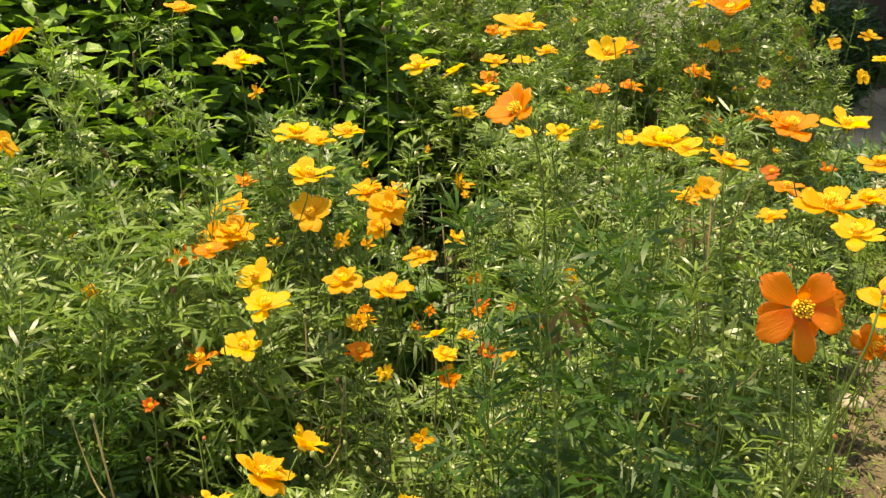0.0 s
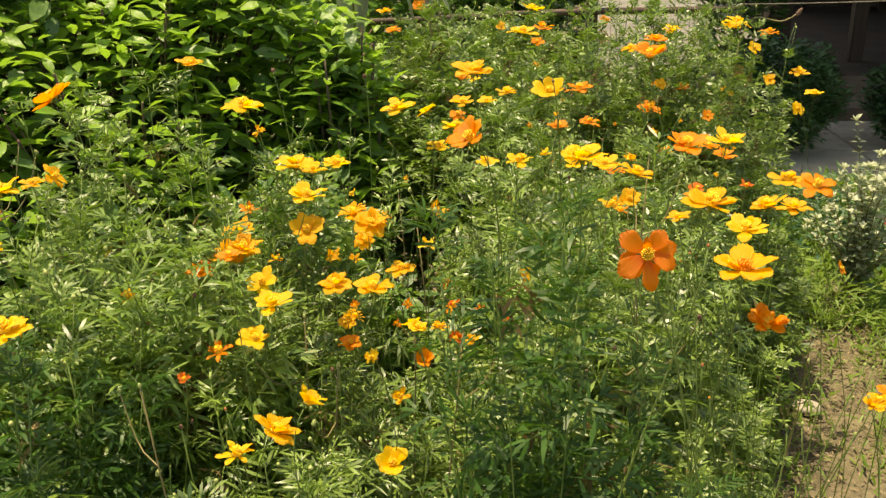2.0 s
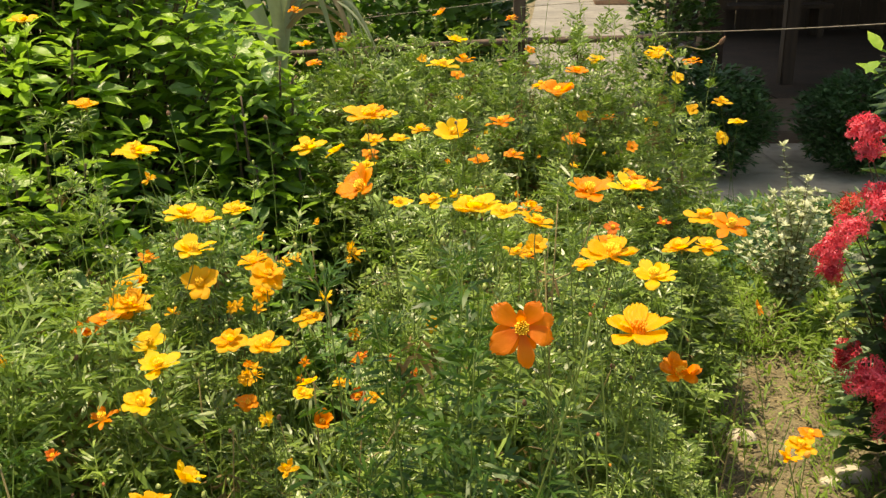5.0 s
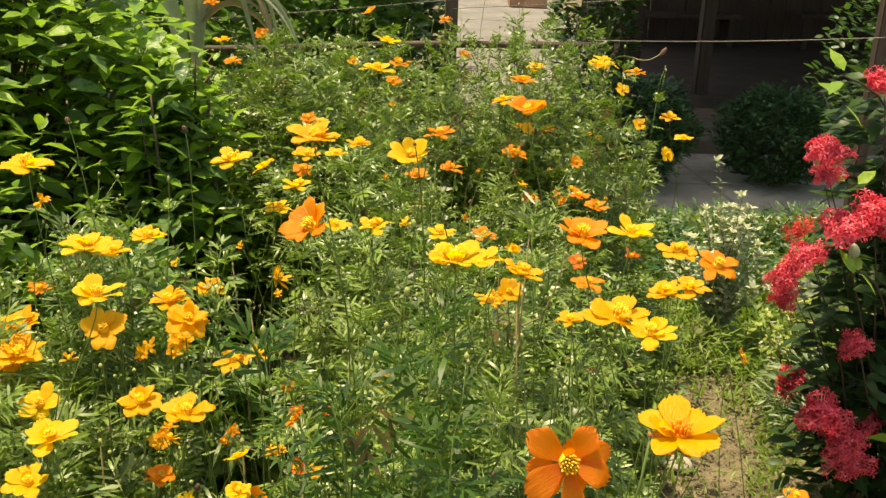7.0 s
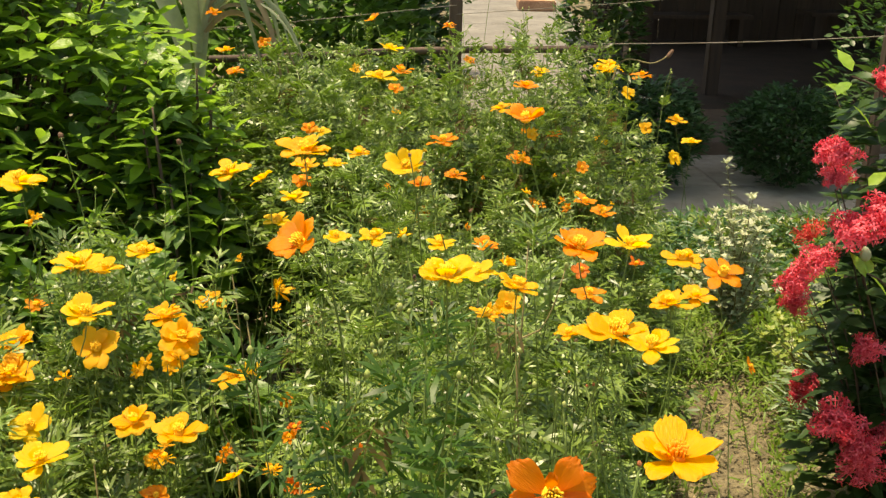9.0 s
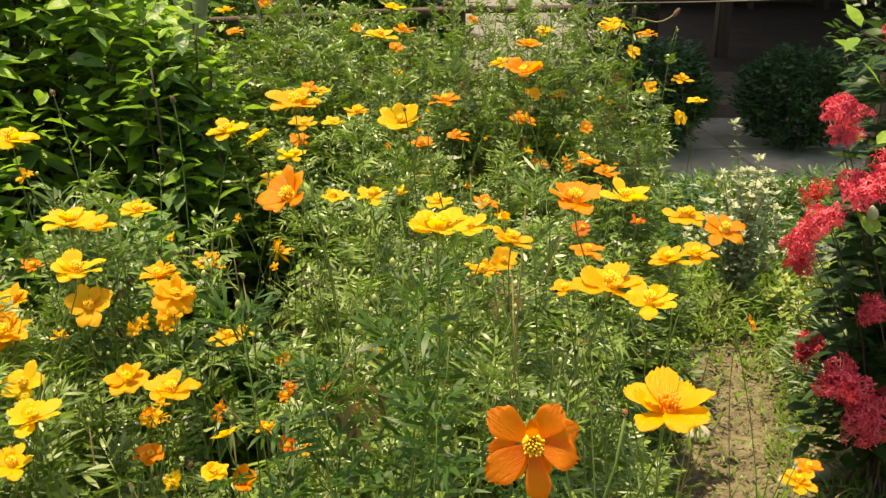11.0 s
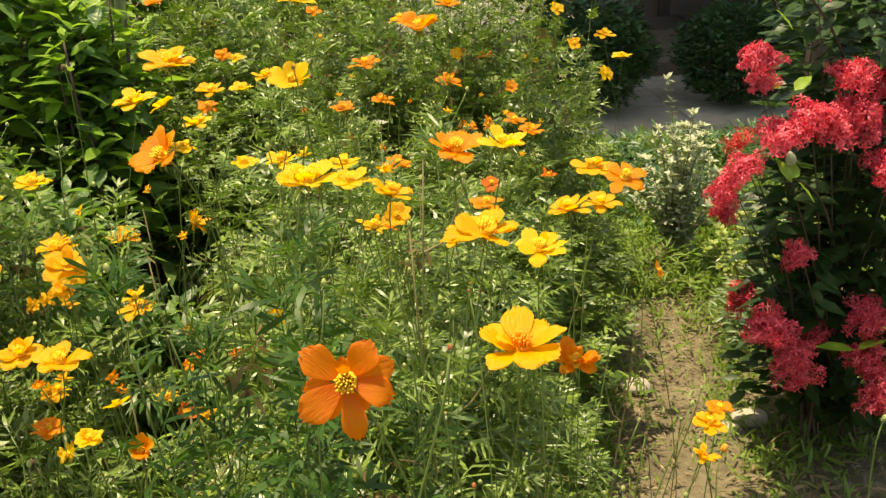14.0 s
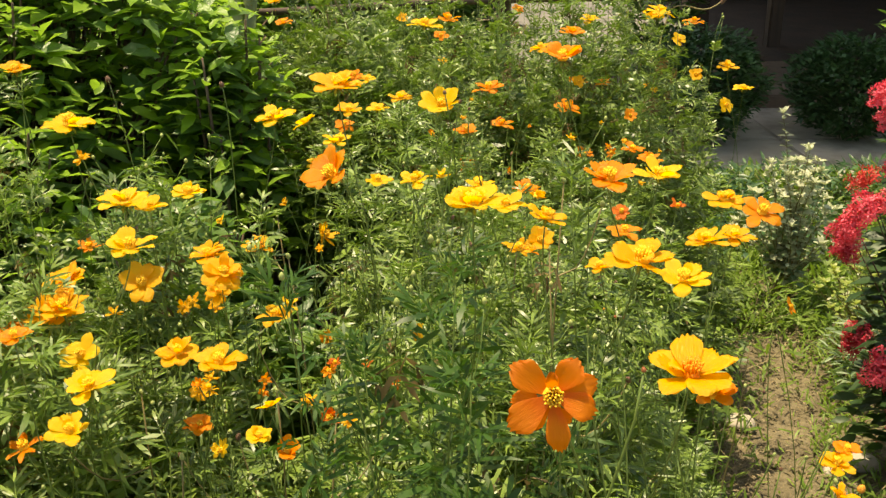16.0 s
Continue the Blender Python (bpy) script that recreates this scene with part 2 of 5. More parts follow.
def leaf_pose(at, out_way, lift, size, twist=0.0, width=1.0):
    """A pose whose +y runs along out_way raised by lift radians, with the leaf's face up."""
    o = np.array([out_way[0], out_way[1], 0.0])
    o /= np.linalg.norm(o) + 1e-9
    y = o * math.cos(lift) + np.array([0, 0, math.sin(lift)])
    x = np.cross(y, [0, 0, 1.0])
    n = np.linalg.norm(x)
    x = x / n if n > 1e-4 else np.array([1.0, 0, 0])
    z = np.cross(x, y)
    x, z = x * math.cos(twist) + z * math.sin(twist), z * math.cos(twist) - x * math.sin(twist)
    m = np.eye(4)
    m[:3, 0], m[:3, 1], m[:3, 2], m[:3, 3] = x * size * width, y * size, z * size, at
    return m


def turned(angle):
    return np.array([math.cos(angle), math.sin(angle), 0.0])


# ---- leaf shapes, each one unit long along +y ----


def lobe(base, way, length, width, droop, roll=0.0):
    """A narrow pointed lobe, bent along its length."""
    b, w = np.array(base, float), np.array([way[0], way[1], 0.0])
    s = np.array([w[1], -w[0], roll]) * width * 0.5
    near, mid, tip = b + w * length * 0.22 + [0, 0, droop * 0.25], b + w * length * 0.72 + [0, 0, -droop * 0.2], b + w * length + [0, 0, -droop]
    return np.array([b, near + 0.8 * s, near - 0.8 * s, mid + s, mid - s, tip]), np.array([(0, 1, 2), (2, 1, 3), (2, 3, 4), (4, 3, 5)])


def short_lobe(base, way, length, width, droop, roll=0.0):
    """A small pointed side lobe."""
    b, w = np.array(base, float), np.array([way[0], way[1], 0.0])
    s = np.array([w[1], -w[0], roll]) * width * 0.5
    mid, tip = b + w * length * 0.6 + [0, 0, droop * 0.3], b + w * length + [0, 0, -droop]
    return np.array([b, mid + s, mid - s, tip]), np.array([(0, 1, 2), (2, 1, 3)])


def feathered_leaf(pairs, width, seed):
    """A leaf cut twice into narrow lobes."""
    r = np.random.default_rng(seed)
    pieces = [short_lobe((0, 0, 0), (0.0, 1.0), 0.75, 0.035, 0.0)]
    for i in range(pairs):
        s = 0.22 + 0.52 * i / max(1, pairs - 1)
        size = (0.54 - 0.20 * i / pairs) * r.uniform(0.75, 1.2)
        for side in (1, -1):
            a = math.radians(54 - 14 * i / pairs + r.uniform(-14, 14))
            way = np.array([side * math.sin(a), math.cos(a)])
            base = np.array([0, s + r.uniform(-0.04, 0.04), 0])
            pieces.append(lobe(base, way, size, width, r.uniform(-0.08, 0.16), r.uniform(-0.7, 0.7)))
            for f, turn, part_size in ((0.40, -40, 0.62), (0.48, 40, 0.55))[i % 2: i % 2 + (1 if i < 2 else 0)]:
                b = a + math.radians(turn + r.uniform(-10, 10))
                pieces.append(short_lobe(base + np.array([way[0], way[1], 0]) * size * f, (side * math.sin(b), math.cos(b)), size * part_size, width * 0.85, r.uniform(-0.06, 0.10), r.uniform(-1.1, 1.1)))
    pieces.append(lobe((0, 0.70, 0), (0.06, 1.0), 0.32, width * 1.1, 0.05))
    v, t = joined(pieces)
    v[:, 2] += 0.14 * v[:, 1] - 0.38 * v[:, 1] ** 2 - 0.30 * v[:, 0] ** 2
    return v, t


def ovate_leaf(width, fold=0.12, droop=0.2, wave=0.0):
    """A pointed oval blade with a folded midrib on a short stalk."""
    rows = [(0.0, 0.015), (0.24, 0.40), (0.58, 0.44), (1.0, 0.0)]
    v, t = [], []
    for k, (s, w) in enumerate(rows):
        for j, side in enumerate((-1, 0, 1)):
            x = side * w * width
            v.append((x, s, abs(side) * w * width * 2 * fold + wave * math.sin(9 * s + j) * w - droop * s * s))
    for k in range(len(rows) - 1):
        a = 3 * k
        t += [(a, a + 1, a + 4), (a, a + 4, a + 3), (a + 1, a + 2, a + 5), (a + 1, a + 5, a + 4)]
    return np.array(v), np.array(t)


def small_leaf(width):
    return (np.array([(0, 0, 0), (width / 2, 0.45, 0.06), (-width / 2, 0.45, 0.06), (0, 1, -0.08), (0, 0.45, 0)], float),
            np.array([(0, 1, 4), (4, 1, 3), (0, 4, 2), (2, 4, 3)]))


FEATHERS = [feathered_leaf(3, 0.061, 11), feathered_leaf(4, 0.062, 12), feathered_leaf(3, 0.072, 13), feathered_leaf(3, 0.063, 14)]
COARSE = [feathered_leaf(3, 0.092, 15), feathered_leaf(2, 0.110, 16), feathered_leaf(3, 0.100, 17)]
OVATE = ovate_leaf(0.46, 0.14, 0.25, 0.05)
GLOSSY = ovate_leaf(0.46, 0.10, 0.22, 0.02)
OVAL_SMALL = ovate_leaf(0.55, 0.1, 0.1)
SMALL = small_leaf(0.42)

# ---- ground, paving, porch ----


def sheet(name, xs, ys, height, material):
    gx, gy = np.meshgrid(xs, ys)
    z = height(gx, gy)
    v = np.stack([gx, gy, z], -1).reshape(-1, 3)
    w = len(xs)
    q = (np.arange(len(ys) - 1)[:, None] * w + np.arange(w - 1)[None]).ravel()
    t = np.concatenate([np.stack([q, q + 1, q + w + 1], 1), np.stack([q, q + w + 1, q + w], 1)])
    return raw_mesh(name, v, t, material)


def ground_height(x, y):
    near = np.exp(-((x - 0.6) ** 2 + (y - 1.6) ** 2) / 9.0)
    return (0.018 * np.sin(5.1 * x + 1.3) * np.sin(4.3 * y) + 0.010 * np.sin(13 * x + 2 * y) * np.sin(11 * y - 3 * x)) * near - 0.004


far = [12.0, 25.0, 60.0, 150.0, 350.0, 700.0]
ground_x = np.concatenate([[-d for d in reversed(far)], np.arange(-3.0, 4.51, 0.06), far])
ground_y = np.concatenate([[-d for d in reversed(far)], np.arange(-2.0, 5.01, 0.06), far])
ground = tagged(put("ground", sheet("ground", ground_x, ground_y, ground_height, M_SOIL)), "dry bare earth of the garden, out to the horizon", "ground", kind="structure")


def slab_mesh(w, d, h):
    bm = bmesh.new()
    box(bm, (-w / 2, -d / 2, 0), (w / 2, d / 2, h), 0.008)
    me = bpy.data.meshes.new("slab")
    bm.to_mesh(me)
    bm.free()
    return me


# grey paved strip across the garden, with a low step behind the bushes
paving = thing("pavement", 0, 0, 0, "weathered grey concrete paving in the shade", "pavement", kind="structure")
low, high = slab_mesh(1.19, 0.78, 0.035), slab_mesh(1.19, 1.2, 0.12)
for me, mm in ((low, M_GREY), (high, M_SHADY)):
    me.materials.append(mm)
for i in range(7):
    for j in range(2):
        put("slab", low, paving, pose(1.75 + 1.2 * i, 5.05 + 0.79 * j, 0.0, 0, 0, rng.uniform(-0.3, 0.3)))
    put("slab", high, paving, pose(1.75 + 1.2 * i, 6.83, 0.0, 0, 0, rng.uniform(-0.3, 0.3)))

# sunlit walkway that leads away
walkway = thing("walkway", 1.75, 7.4, 0.0, "pale concrete slab walkway in full sun", "walkway", kind="structure")
walkway.rotation_euler = (0, 0, radians(-7.5))
flag = slab_mesh(1.9, 2.3, 0.06)
flag.materials.append(M_CONCRETE)
for i in range(7):
    put("slab", flag, walkway, pose(rng.uniform(-0.01, 0.01), 1.2 + 2.306 * i, 0.0, 0, 0, rng.uniform(-0.08, 0.08)))
mat_bm = bmesh.new()
box(mat_bm, (-0.32, -0.5, 0), (0.32, 0.5, 0.18), 0.02)
step = part("doorstep", mat_bm, M_TILE)
step.matrix_basis = pose(3.40, 16.9, 0.06, 0, 0, -7.5)
tagged(step, "low terracotta step at the end of the walkway", "step")

# open-sided shelter behind the paving: its assumed, unseen roof keeps that ground in shade
shelter = thing("shelter", 3.0, 7.6, 0.0, "dark timber shelter with posts and a plank wall", "shelter")
bm = bmesh.new()
box(bm, (-0.55, -0.3, 2.75), (9.5, 5.6, 2.83), 0.01)
part("roof", bm, M_ROOF, shelter)
# out-of-view panels, added only to cast shade on the paving and bushes
bm = bmesh.new()
box(bm, (-3.1, -2.5, 2.70), (9.5, -0.24, 2.74), 0.01)
box(bm, (-1.9, -0.236, 2.70), (-0.50, 0.45, 2.74), 0.01)
part("unseen_shade_panel", bm, M_ROOF, shelter)
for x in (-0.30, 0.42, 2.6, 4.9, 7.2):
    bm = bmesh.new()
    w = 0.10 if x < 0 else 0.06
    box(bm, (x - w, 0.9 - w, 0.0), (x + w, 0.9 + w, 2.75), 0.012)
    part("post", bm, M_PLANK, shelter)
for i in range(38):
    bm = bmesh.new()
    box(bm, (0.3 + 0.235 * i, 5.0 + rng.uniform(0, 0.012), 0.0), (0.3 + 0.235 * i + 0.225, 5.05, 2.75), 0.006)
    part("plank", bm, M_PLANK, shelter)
# dark sheet added over the ground, standing for the shade under the roof
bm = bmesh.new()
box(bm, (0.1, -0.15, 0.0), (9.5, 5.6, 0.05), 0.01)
part("shade_floor", bm, M_PLANK, shelter)
for x0, x1, y, z in ((0.1, 2.2, 4.2, 0.45), (2.9, 5.2, 4.1, 0.5)):
    bm = bmesh.new()
    box(bm, (x0, y, z - 0.05), (x1, y + 0.45, z), 0.01)
    for x in (x0 + 0.08, x1 - 0.16):
        box(bm, (x, y + 0.06, 0), (x + 0.08, y + 0.38, z - 0.05), 0.006)
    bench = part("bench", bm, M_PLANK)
    bench.location = (3.0, 7.6, 0.0)
    tagged(bench, "low dark wooden bench under the shelter", "bench", "benches under the shelter")

# ---- fence at the back of the bed ----
fence = thing("fence", 0.0, 3.35, 0.0, "rough wooden fence with one rail and slack ropes", "fence")
for x, h in ((0.47, 1.62), (-1.7, 1.5), (2.05, 1.55)):
    bm = bmesh.new()
    box(bm, (x - 0.021, -0.021, 0.0), (x + 0.021, 0.021, h), 0.005)
    part("post", bm, M_WOOD, fence)
pv, pt = tube([(x, -0.035 + 0.004 * math.sin(5 * x), 1.108 + 0.028 * x + 0.005 * math.sin(4 * x)) for x in np.linspace(-1.75, 1.0, 24)], 0.0125, 8)
put("rail", raw_mesh("rail", pv, pt, M_WOOD), fence)
for z0, z1, x0, x1, sag in ((1.148, 1.182, 0.95, 2.05, 0.008), (1.245, 1.39, 0.47, 2.05, 0.012), (1.13, 1.275, -1.7, 0.47, 0.03)):
    s = np.linspace(0, 1, 28)
    pv, pt = tube(np.stack([x0 + (x1 - x0) * s, -0.028 + 0 * s, z0 + (z1 - z0) * s - sag * np.sin(np.pi * s)], 1), 0.0017 if x0 > 0.9 else 0.0011, 6)
    put("rope", raw_mesh("rope", pv, pt, M_ROPE), fence)

# ---- cosmos: shared pieces ----


def petal_mesh(name, seed, material):
    """A broad rounded ray petal, faintly furrowed and scalloped, its tip rolling down."""
    r = np.random.default_rng(seed)
    rows, cols = 8, 9
    v, t = [], []
    curl, twist, roll, droop = r.uniform(0.02, 0.22), r.uniform(-0.06, 0.06), r.uniform(0.02, 0.12), r.uniform(0.3, 1.3)
    lean, phase = r.uniform(-0.08, 0.08), r.uniform(-0.5, 0.5)
    for i in range(rows):
        s = i / (rows - 1)
        w = 0.075 + 0.245 * math.sin(min(1.0, s / 0.72) * math.pi / 2) ** 1.15
        w *= math.sqrt(1 - (max(0.0, s - 0.72) / 0.36) ** 2)
        for j in range(cols):
            u = j / (cols - 1) * 2 - 1
            notch = (0.030 * math.cos(4 * math.pi * u) + 0.13 * u * u + r.uniform(0, 0.05)) * s ** 4
            x = u * w + twist * s
            y = 0.10 + 0.90 * s - notch
            z = curl * s * s - droop * max(0.0, s - 0.62) ** 2 + roll * (u * u) * w * 2 - 0.022 * math.cos(4 * math.pi * u + phase) * s + lean * u * s
            v.append((x, y, z))
    for i in range(rows - 1):
        for j in range(cols - 1):
            a = i * cols + j
            t += [(a, a + 1, a + cols + 1), (a, a + cols + 1, a + cols)]
    return raw_mesh(name, v, t, material)


PETALS = {c: [petal_mesh("petal", 20 + 7 * k, m) for k in range(6)] for c, m in M_PETAL.items()}


def centre_mesh(material):
    pieces = []
    for k in range(34):
        r, a = 0.16 * math.sqrt((k + 0.5) / 34), k * 2.39996
        x, y = r * math.cos(a), r * math.sin(a)
        h = 0.32 + 0.14 * (1 - r / 0.16) + 0.05 * math.sin(5 * k)
        pieces.append(tube([(x, y, 0.0), (x * 1.1, y * 1.1, h * 0.6), (x * 1.4, y * 1.4, h)], [0.030, 0.024, 0.028], 4))
    ring = tube([(0, 0, -0.05), (0, 0, 0.03), (0, 0, 0.16)], [0.10, 0.21, 0.17], 10)
    return raw_mesh("flower_head", *joined(pieces + [ring]), material)


def calyx_mesh():
    pieces = [tube([(0, 0, -0.22), (0, 0, -0.12), (0, 0, 0.0)], [0.03, 0.11, 0.16], 8)]
    for k in range(8):
        a = k * math.pi / 4
        v, t = lobe((0, 0.1, -0.05), (0, 1), 0.32, 0.10, 0.16)
        c, s = math.cos(a), math.sin(a)
        pieces.append((np.stack([v[:, 0] * c - v[:, 1] * s, v[:, 0] * s + v[:, 1] * c, v[:, 2]], 1), t))
    return raw_mesh("calyx", *joined(pieces), M_CALYX)


CENTRE, CENTRE_DEEP, CALYX = centre_mesh(M_DISC), centre_mesh(M_DISC_DEEP), calyx_mesh()


def plant_meshes(seed, leafy_from=0.30, leaf=0.102, branches=4, green=None, nodes=16, shapes=None):
    """Stem and foliage of one leafy plant, one metre high."""
    r, shapes = np.random.default_rng(seed), shapes or FEATHERS
    tubes, ends, spots = [], [], [[] for _ in shapes]

    def axis(points, nodes, start, size, thick):
        tubes.append(tube(points, np.linspace(thick, thick * 0.45, len(points)), 4))
        p = np.asarray(points)
        ends.append(p[-1])
        turn = r.uniform(0, 6.28)
        for i in range(nodes):
            s = start + (1 - start) * (i + 0.6) / nodes
            f = s * (len(p) - 1)
            k = min(int(f), len(p) - 2)
            at = p[k] + (p[k + 1] - p[k]) * (f - k)
            turn += 1.57 + r.uniform(-0.4, 0.4)
            for side in (0.0, math.pi):
                grow = size * (1.0 - 0.45 * s ** 3) * r.uniform(0.75, 1.25)
                spots[r.integers(len(shapes))].append(leaf_pose(at, turned(turn + side + r.uniform(-0.3, 0.3)),
                                                        r.uniform(-0.1, 1.0) + 0.35 * s ** 3, grow, r.uniform(-0.8, 0.8)))
        for k in range(4):
            spots[r.integers(len(shapes))].append(leaf_pose(p[-1], turned(r.uniform(0, 6.28)), r.uniform(0.6, 1.25), size * r.uniform(0.35, 0.6), r.uniform(-0.5, 0.5)))

    lean = r.uniform(-0.05, 0.05, 2)
    zs = np.linspace(0, 1, 9)
    main = np.stack([lean[0] * zs + 0.012 * np.sin(6 * zs + seed), lean[1] * zs + 0.012 * np.cos(5 * zs + seed), zs], 1)
    axis(main, nodes, leafy_from, leaf, 0.0019)
    for b in range(branches):
        z0 = r.uniform(0.30, 0.66)
        a, reach = r.uniform(0, 6.28) + b * 1.6, r.uniform(0.07, 0.16)
        s = np.linspace(0, 1, 6)[:, None]
        base = np.array([lean[0] * z0, lean[1] * z0, z0])
        top = r.uniform(0.80, 1.0)
        line = base + turned(a) * reach * np.sqrt(s) + np.array([0, 0, 1.0]) * (top - z0) * s ** 1.15
        axis(line, int(nodes * 0.6), 0.15, leaf * 0.85, 0.0013)
    buds = []
    for line in list(ends):
        for k in range(r.integers(1, 3)):
            top = line + np.array([r.uniform(-0.035, 0.035), r.uniform(-0.035, 0.035), r.uniform(0.03, 0.09)])
            tubes.append(tube([line, line * 0.5 + top * 0.5 + r.uniform(-0.006, 0.006, 3), top], [0.0008, 0.0007, 0.0006], 3))
            s = r.uniform(0.0018, 0.0031)
            buds.append(tube([top - [0, 0, s * 0.6], top, top + [0, 0, s], top + [0, 0, s * 1.9]], [0.3 * s, s, s, 0.4 * s], 6))
    n = sum(len(t) for v, t in tubes)
    v, t = joined(tubes + buds)
    stem = raw_mesh("stem", v, t, [M_STEM, M_BUD["green"]], [0] * n + [1] * (len(t) - n))
    sets = [scattered(f, s) for f, s in zip(shapes, spots) if s]
    lobes = sum(len(f[1]) * len(s) for f, s in zip(shapes, spots))
    dead = [leaf_pose((lean[0] * z + r.uniform(-0.04, 0.04), lean[1] * z + r.uniform(-0.04, 0.04), z), turned(r.uniform(0, 6.28)), r.uniform(-1.2, -0.1), leaf * r.uniform(0.35, 0.8), r.uniform(-1, 1)) for z in r.uniform(0.3, 0.95, 8)]
    sets.append(scattered(shapes[2], dead))
    kinds = [0] * lobes + [1] * (len(shapes[2][1]) * len(dead))
    leaves = raw_mesh("foliage", *joined(sets), [green or M_LEAF, M_DEAD], kinds)
    return stem, leaves


PLANTS = [plant_meshes(100 + k) for k in range(8)]
BACK = [plant_meshes(500 + k, 0.45, 0.110, 4, None, 13, COARSE) for k in range(5)]
BROAD = [plant_meshes(200 + k, 0.25, 0.104, 5, M_LUSH_SHADE, 19) for k in range(3)]

LIGHT = [plant_meshes(400 + k, 0.25, 0.110, 5, M_FRESH, 18) for k in range(2)]
AIRY = [plant_meshes(300 + k, 0.55, 0.080, 3, None, 8, COARSE) for k in range(3)]


def bed_left(y):
    return float(np.interp(y, [0.3, 1.12, 1.3, 1.6, 1.9, 2.3, 2.6, 3.2], [-1.15, -1.0, -0.55, -0.42, -0.04, 0.0, -0.15, -0.45]))


def bed_right(y):
    return float(np.interp(y, [0.3, 0.9, 1.3, 1.6, 2.0, 2.6, 3.2], [0.20, 0.35, 0.51, 0.63, 0.76, 0.95, 1.2]))


def bed_front(x):
    return float(np.interp(x, [-0.6, -0.2, 0.0, 0.4], [0.64, 0.68, 0.78, 0.74]))


HEADS, BASES, ROWS = [], [], []


def leaf_top(y):
    """The leaves stay lower towards the back of the bed."""
    return float(np.interp(y, [0.0, 1.7, 2.1, 2.6, 3.2], [1.30, 1.18, 1.12, 1.06, 1.00]))



# ovals whose plants wear the deeper green with shade in its colour
LUSH_SHADE = ((0.17, 0.80, 0.13, 0.14), (-0.44, 0.68, 0.17, 0.14))

GAPS = ((-0.30, 1.76, 0.20, 0.24), (-0.50, 1.55, 0.17, 0.14), (-0.12, 1.42, 0.09, 0.10), (-0.30, 1.48, 0.09, 0.07))


def in_gap(x, y):
    """The dark hollow between the bed and the shrub."""
    furrow = 1.20 < y < 2.35 and abs(x + 0.04 + 0.11 * (y - 1.29)) < 0.15
    return furrow or any(((x - a) / c) ** 2 + ((y - b) / d) ** 2 < 1 for a, b, c, d in GAPS)


def in_lush_shade(x, y):
    return any(((x - a) / c) ** 2 + ((y - b) / d) ** 2 < 1 for a, b, c, d in LUSH_SHADE)


def dress(plant, height, scale=1.0, broad=False, airy=False):
    """Gives a plant its stem and leaves from the shared pieces."""
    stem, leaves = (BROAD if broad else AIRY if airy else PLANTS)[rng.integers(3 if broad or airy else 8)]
    m = Matrix.LocRotScale((0, 0, 0), Euler((0, 0, rng.uniform(0, 6.28))), (scale, scale, height))
    put("stem", stem, plant, m)
    put("foliage", leaves, plant, m)


LABELS = {
    "yellow": "cosmos plant with a lemon-yellow flower in the sunlit bed",
    "gold": "cosmos plant with a golden flower, orange at its heart",
    "amber": "cosmos plant with a deep amber-yellow flower in the bed",
    "orange": "cosmos plant with a bright orange flower in the bed",
    "deep": "cosmos plant with one large deep orange flower",
    "red": "cosmos plant with a small red-orange fading flower",
}


def stalk_mesh(rise, tip_way, foot, radius=0.0007):
    """A thin stalk from foot to rise (both from the plant's base), arriving along tip_way."""
    a, d = Vector(foot), Vector(rise)
    length = (d - a).length
    b, c = a + Vector((rng.uniform(-0.25, 0.25) * length, rng.uniform(-0.25, 0.25) * length, 0.5 * length)), d - Vector(tip_way) * min(0.07, 0.35 * length)
    pts = []
    for k in range(13):
        s = k / 12
        pts.append(tuple(a * (1 - s) ** 3 + b * 3 * s * (1 - s) ** 2 + c * 3 * s * s * (1 - s) + d * s ** 3))
    return raw_mesh("stalk", *tube(pts, np.linspace(radius * 1.3, radius, 13), 5), M_STEM)


def rooted(x, y, z, label, category, group):
    bx, by = x + rng.uniform(-0.05, 0.05), max(y + rng.uniform(-0.03, 0.07), bed_front(x) + rng.uniform(-0.04, 0.04))
    plant = thing("cosmos_plant", bx, by, 0.0, label, category, group)
    crowded = any((bx - q[0]) ** 2 + (by - q[1]) ** 2 < 0.085 ** 2 for q in BASES)
    if not crowded and not in_gap(bx, by) and bx < bed_right(by) - 0.02:
        BASES.append((bx, by))
        h = max(0.3, (min(leaf_top(by) + 0.05, z, under_heads(bx, by, 0.10)) - rng.uniform(0.04, 0.10)) * min(1.0, 0.7 + 1.8 * (bed_right(by) - bx)))
        dress(plant, h, rng.uniform(0.9, 1.15), broad=in_lush_shade(bx, by))
        return plant, bx, by, h * 0.86
    return plant, bx, by, 0.0


# petals of the large open flower that faces out of the bed: turn, length, width, lift
OPEN_PETALS = ((54, 1.06, 1.05, 4), (4, 0.70, 0.42, 44), (-34, 0.92, 0.98, 10), (-73, 1.0, 0.82, -6), (-108, 0.98, 0.92, 2),
               (-171, 1.22, 0.80, -6), (150, 1.02, 0.65, -18), (127, 1.14, 1.08, 0), (98, 0.92, 0.6, -14), (-142, 0.78, 0.6, -26))


def bloom(*row, ragged=False, double=False, lift=None, petals=None):
    """Notes one flower: x, y, z, its width, its colour, and its lean in degrees towards an azimuth."""
    HEADS.append(row[:3])
    ROWS.append((grow_bloom, row + (ragged, double, lift, petals)))


def bud(*row):
    """Notes one bud or seed head: x, y, z, its width, its colour."""
    HEADS.append(row[:3])
    ROWS.append((grow_bud, row))


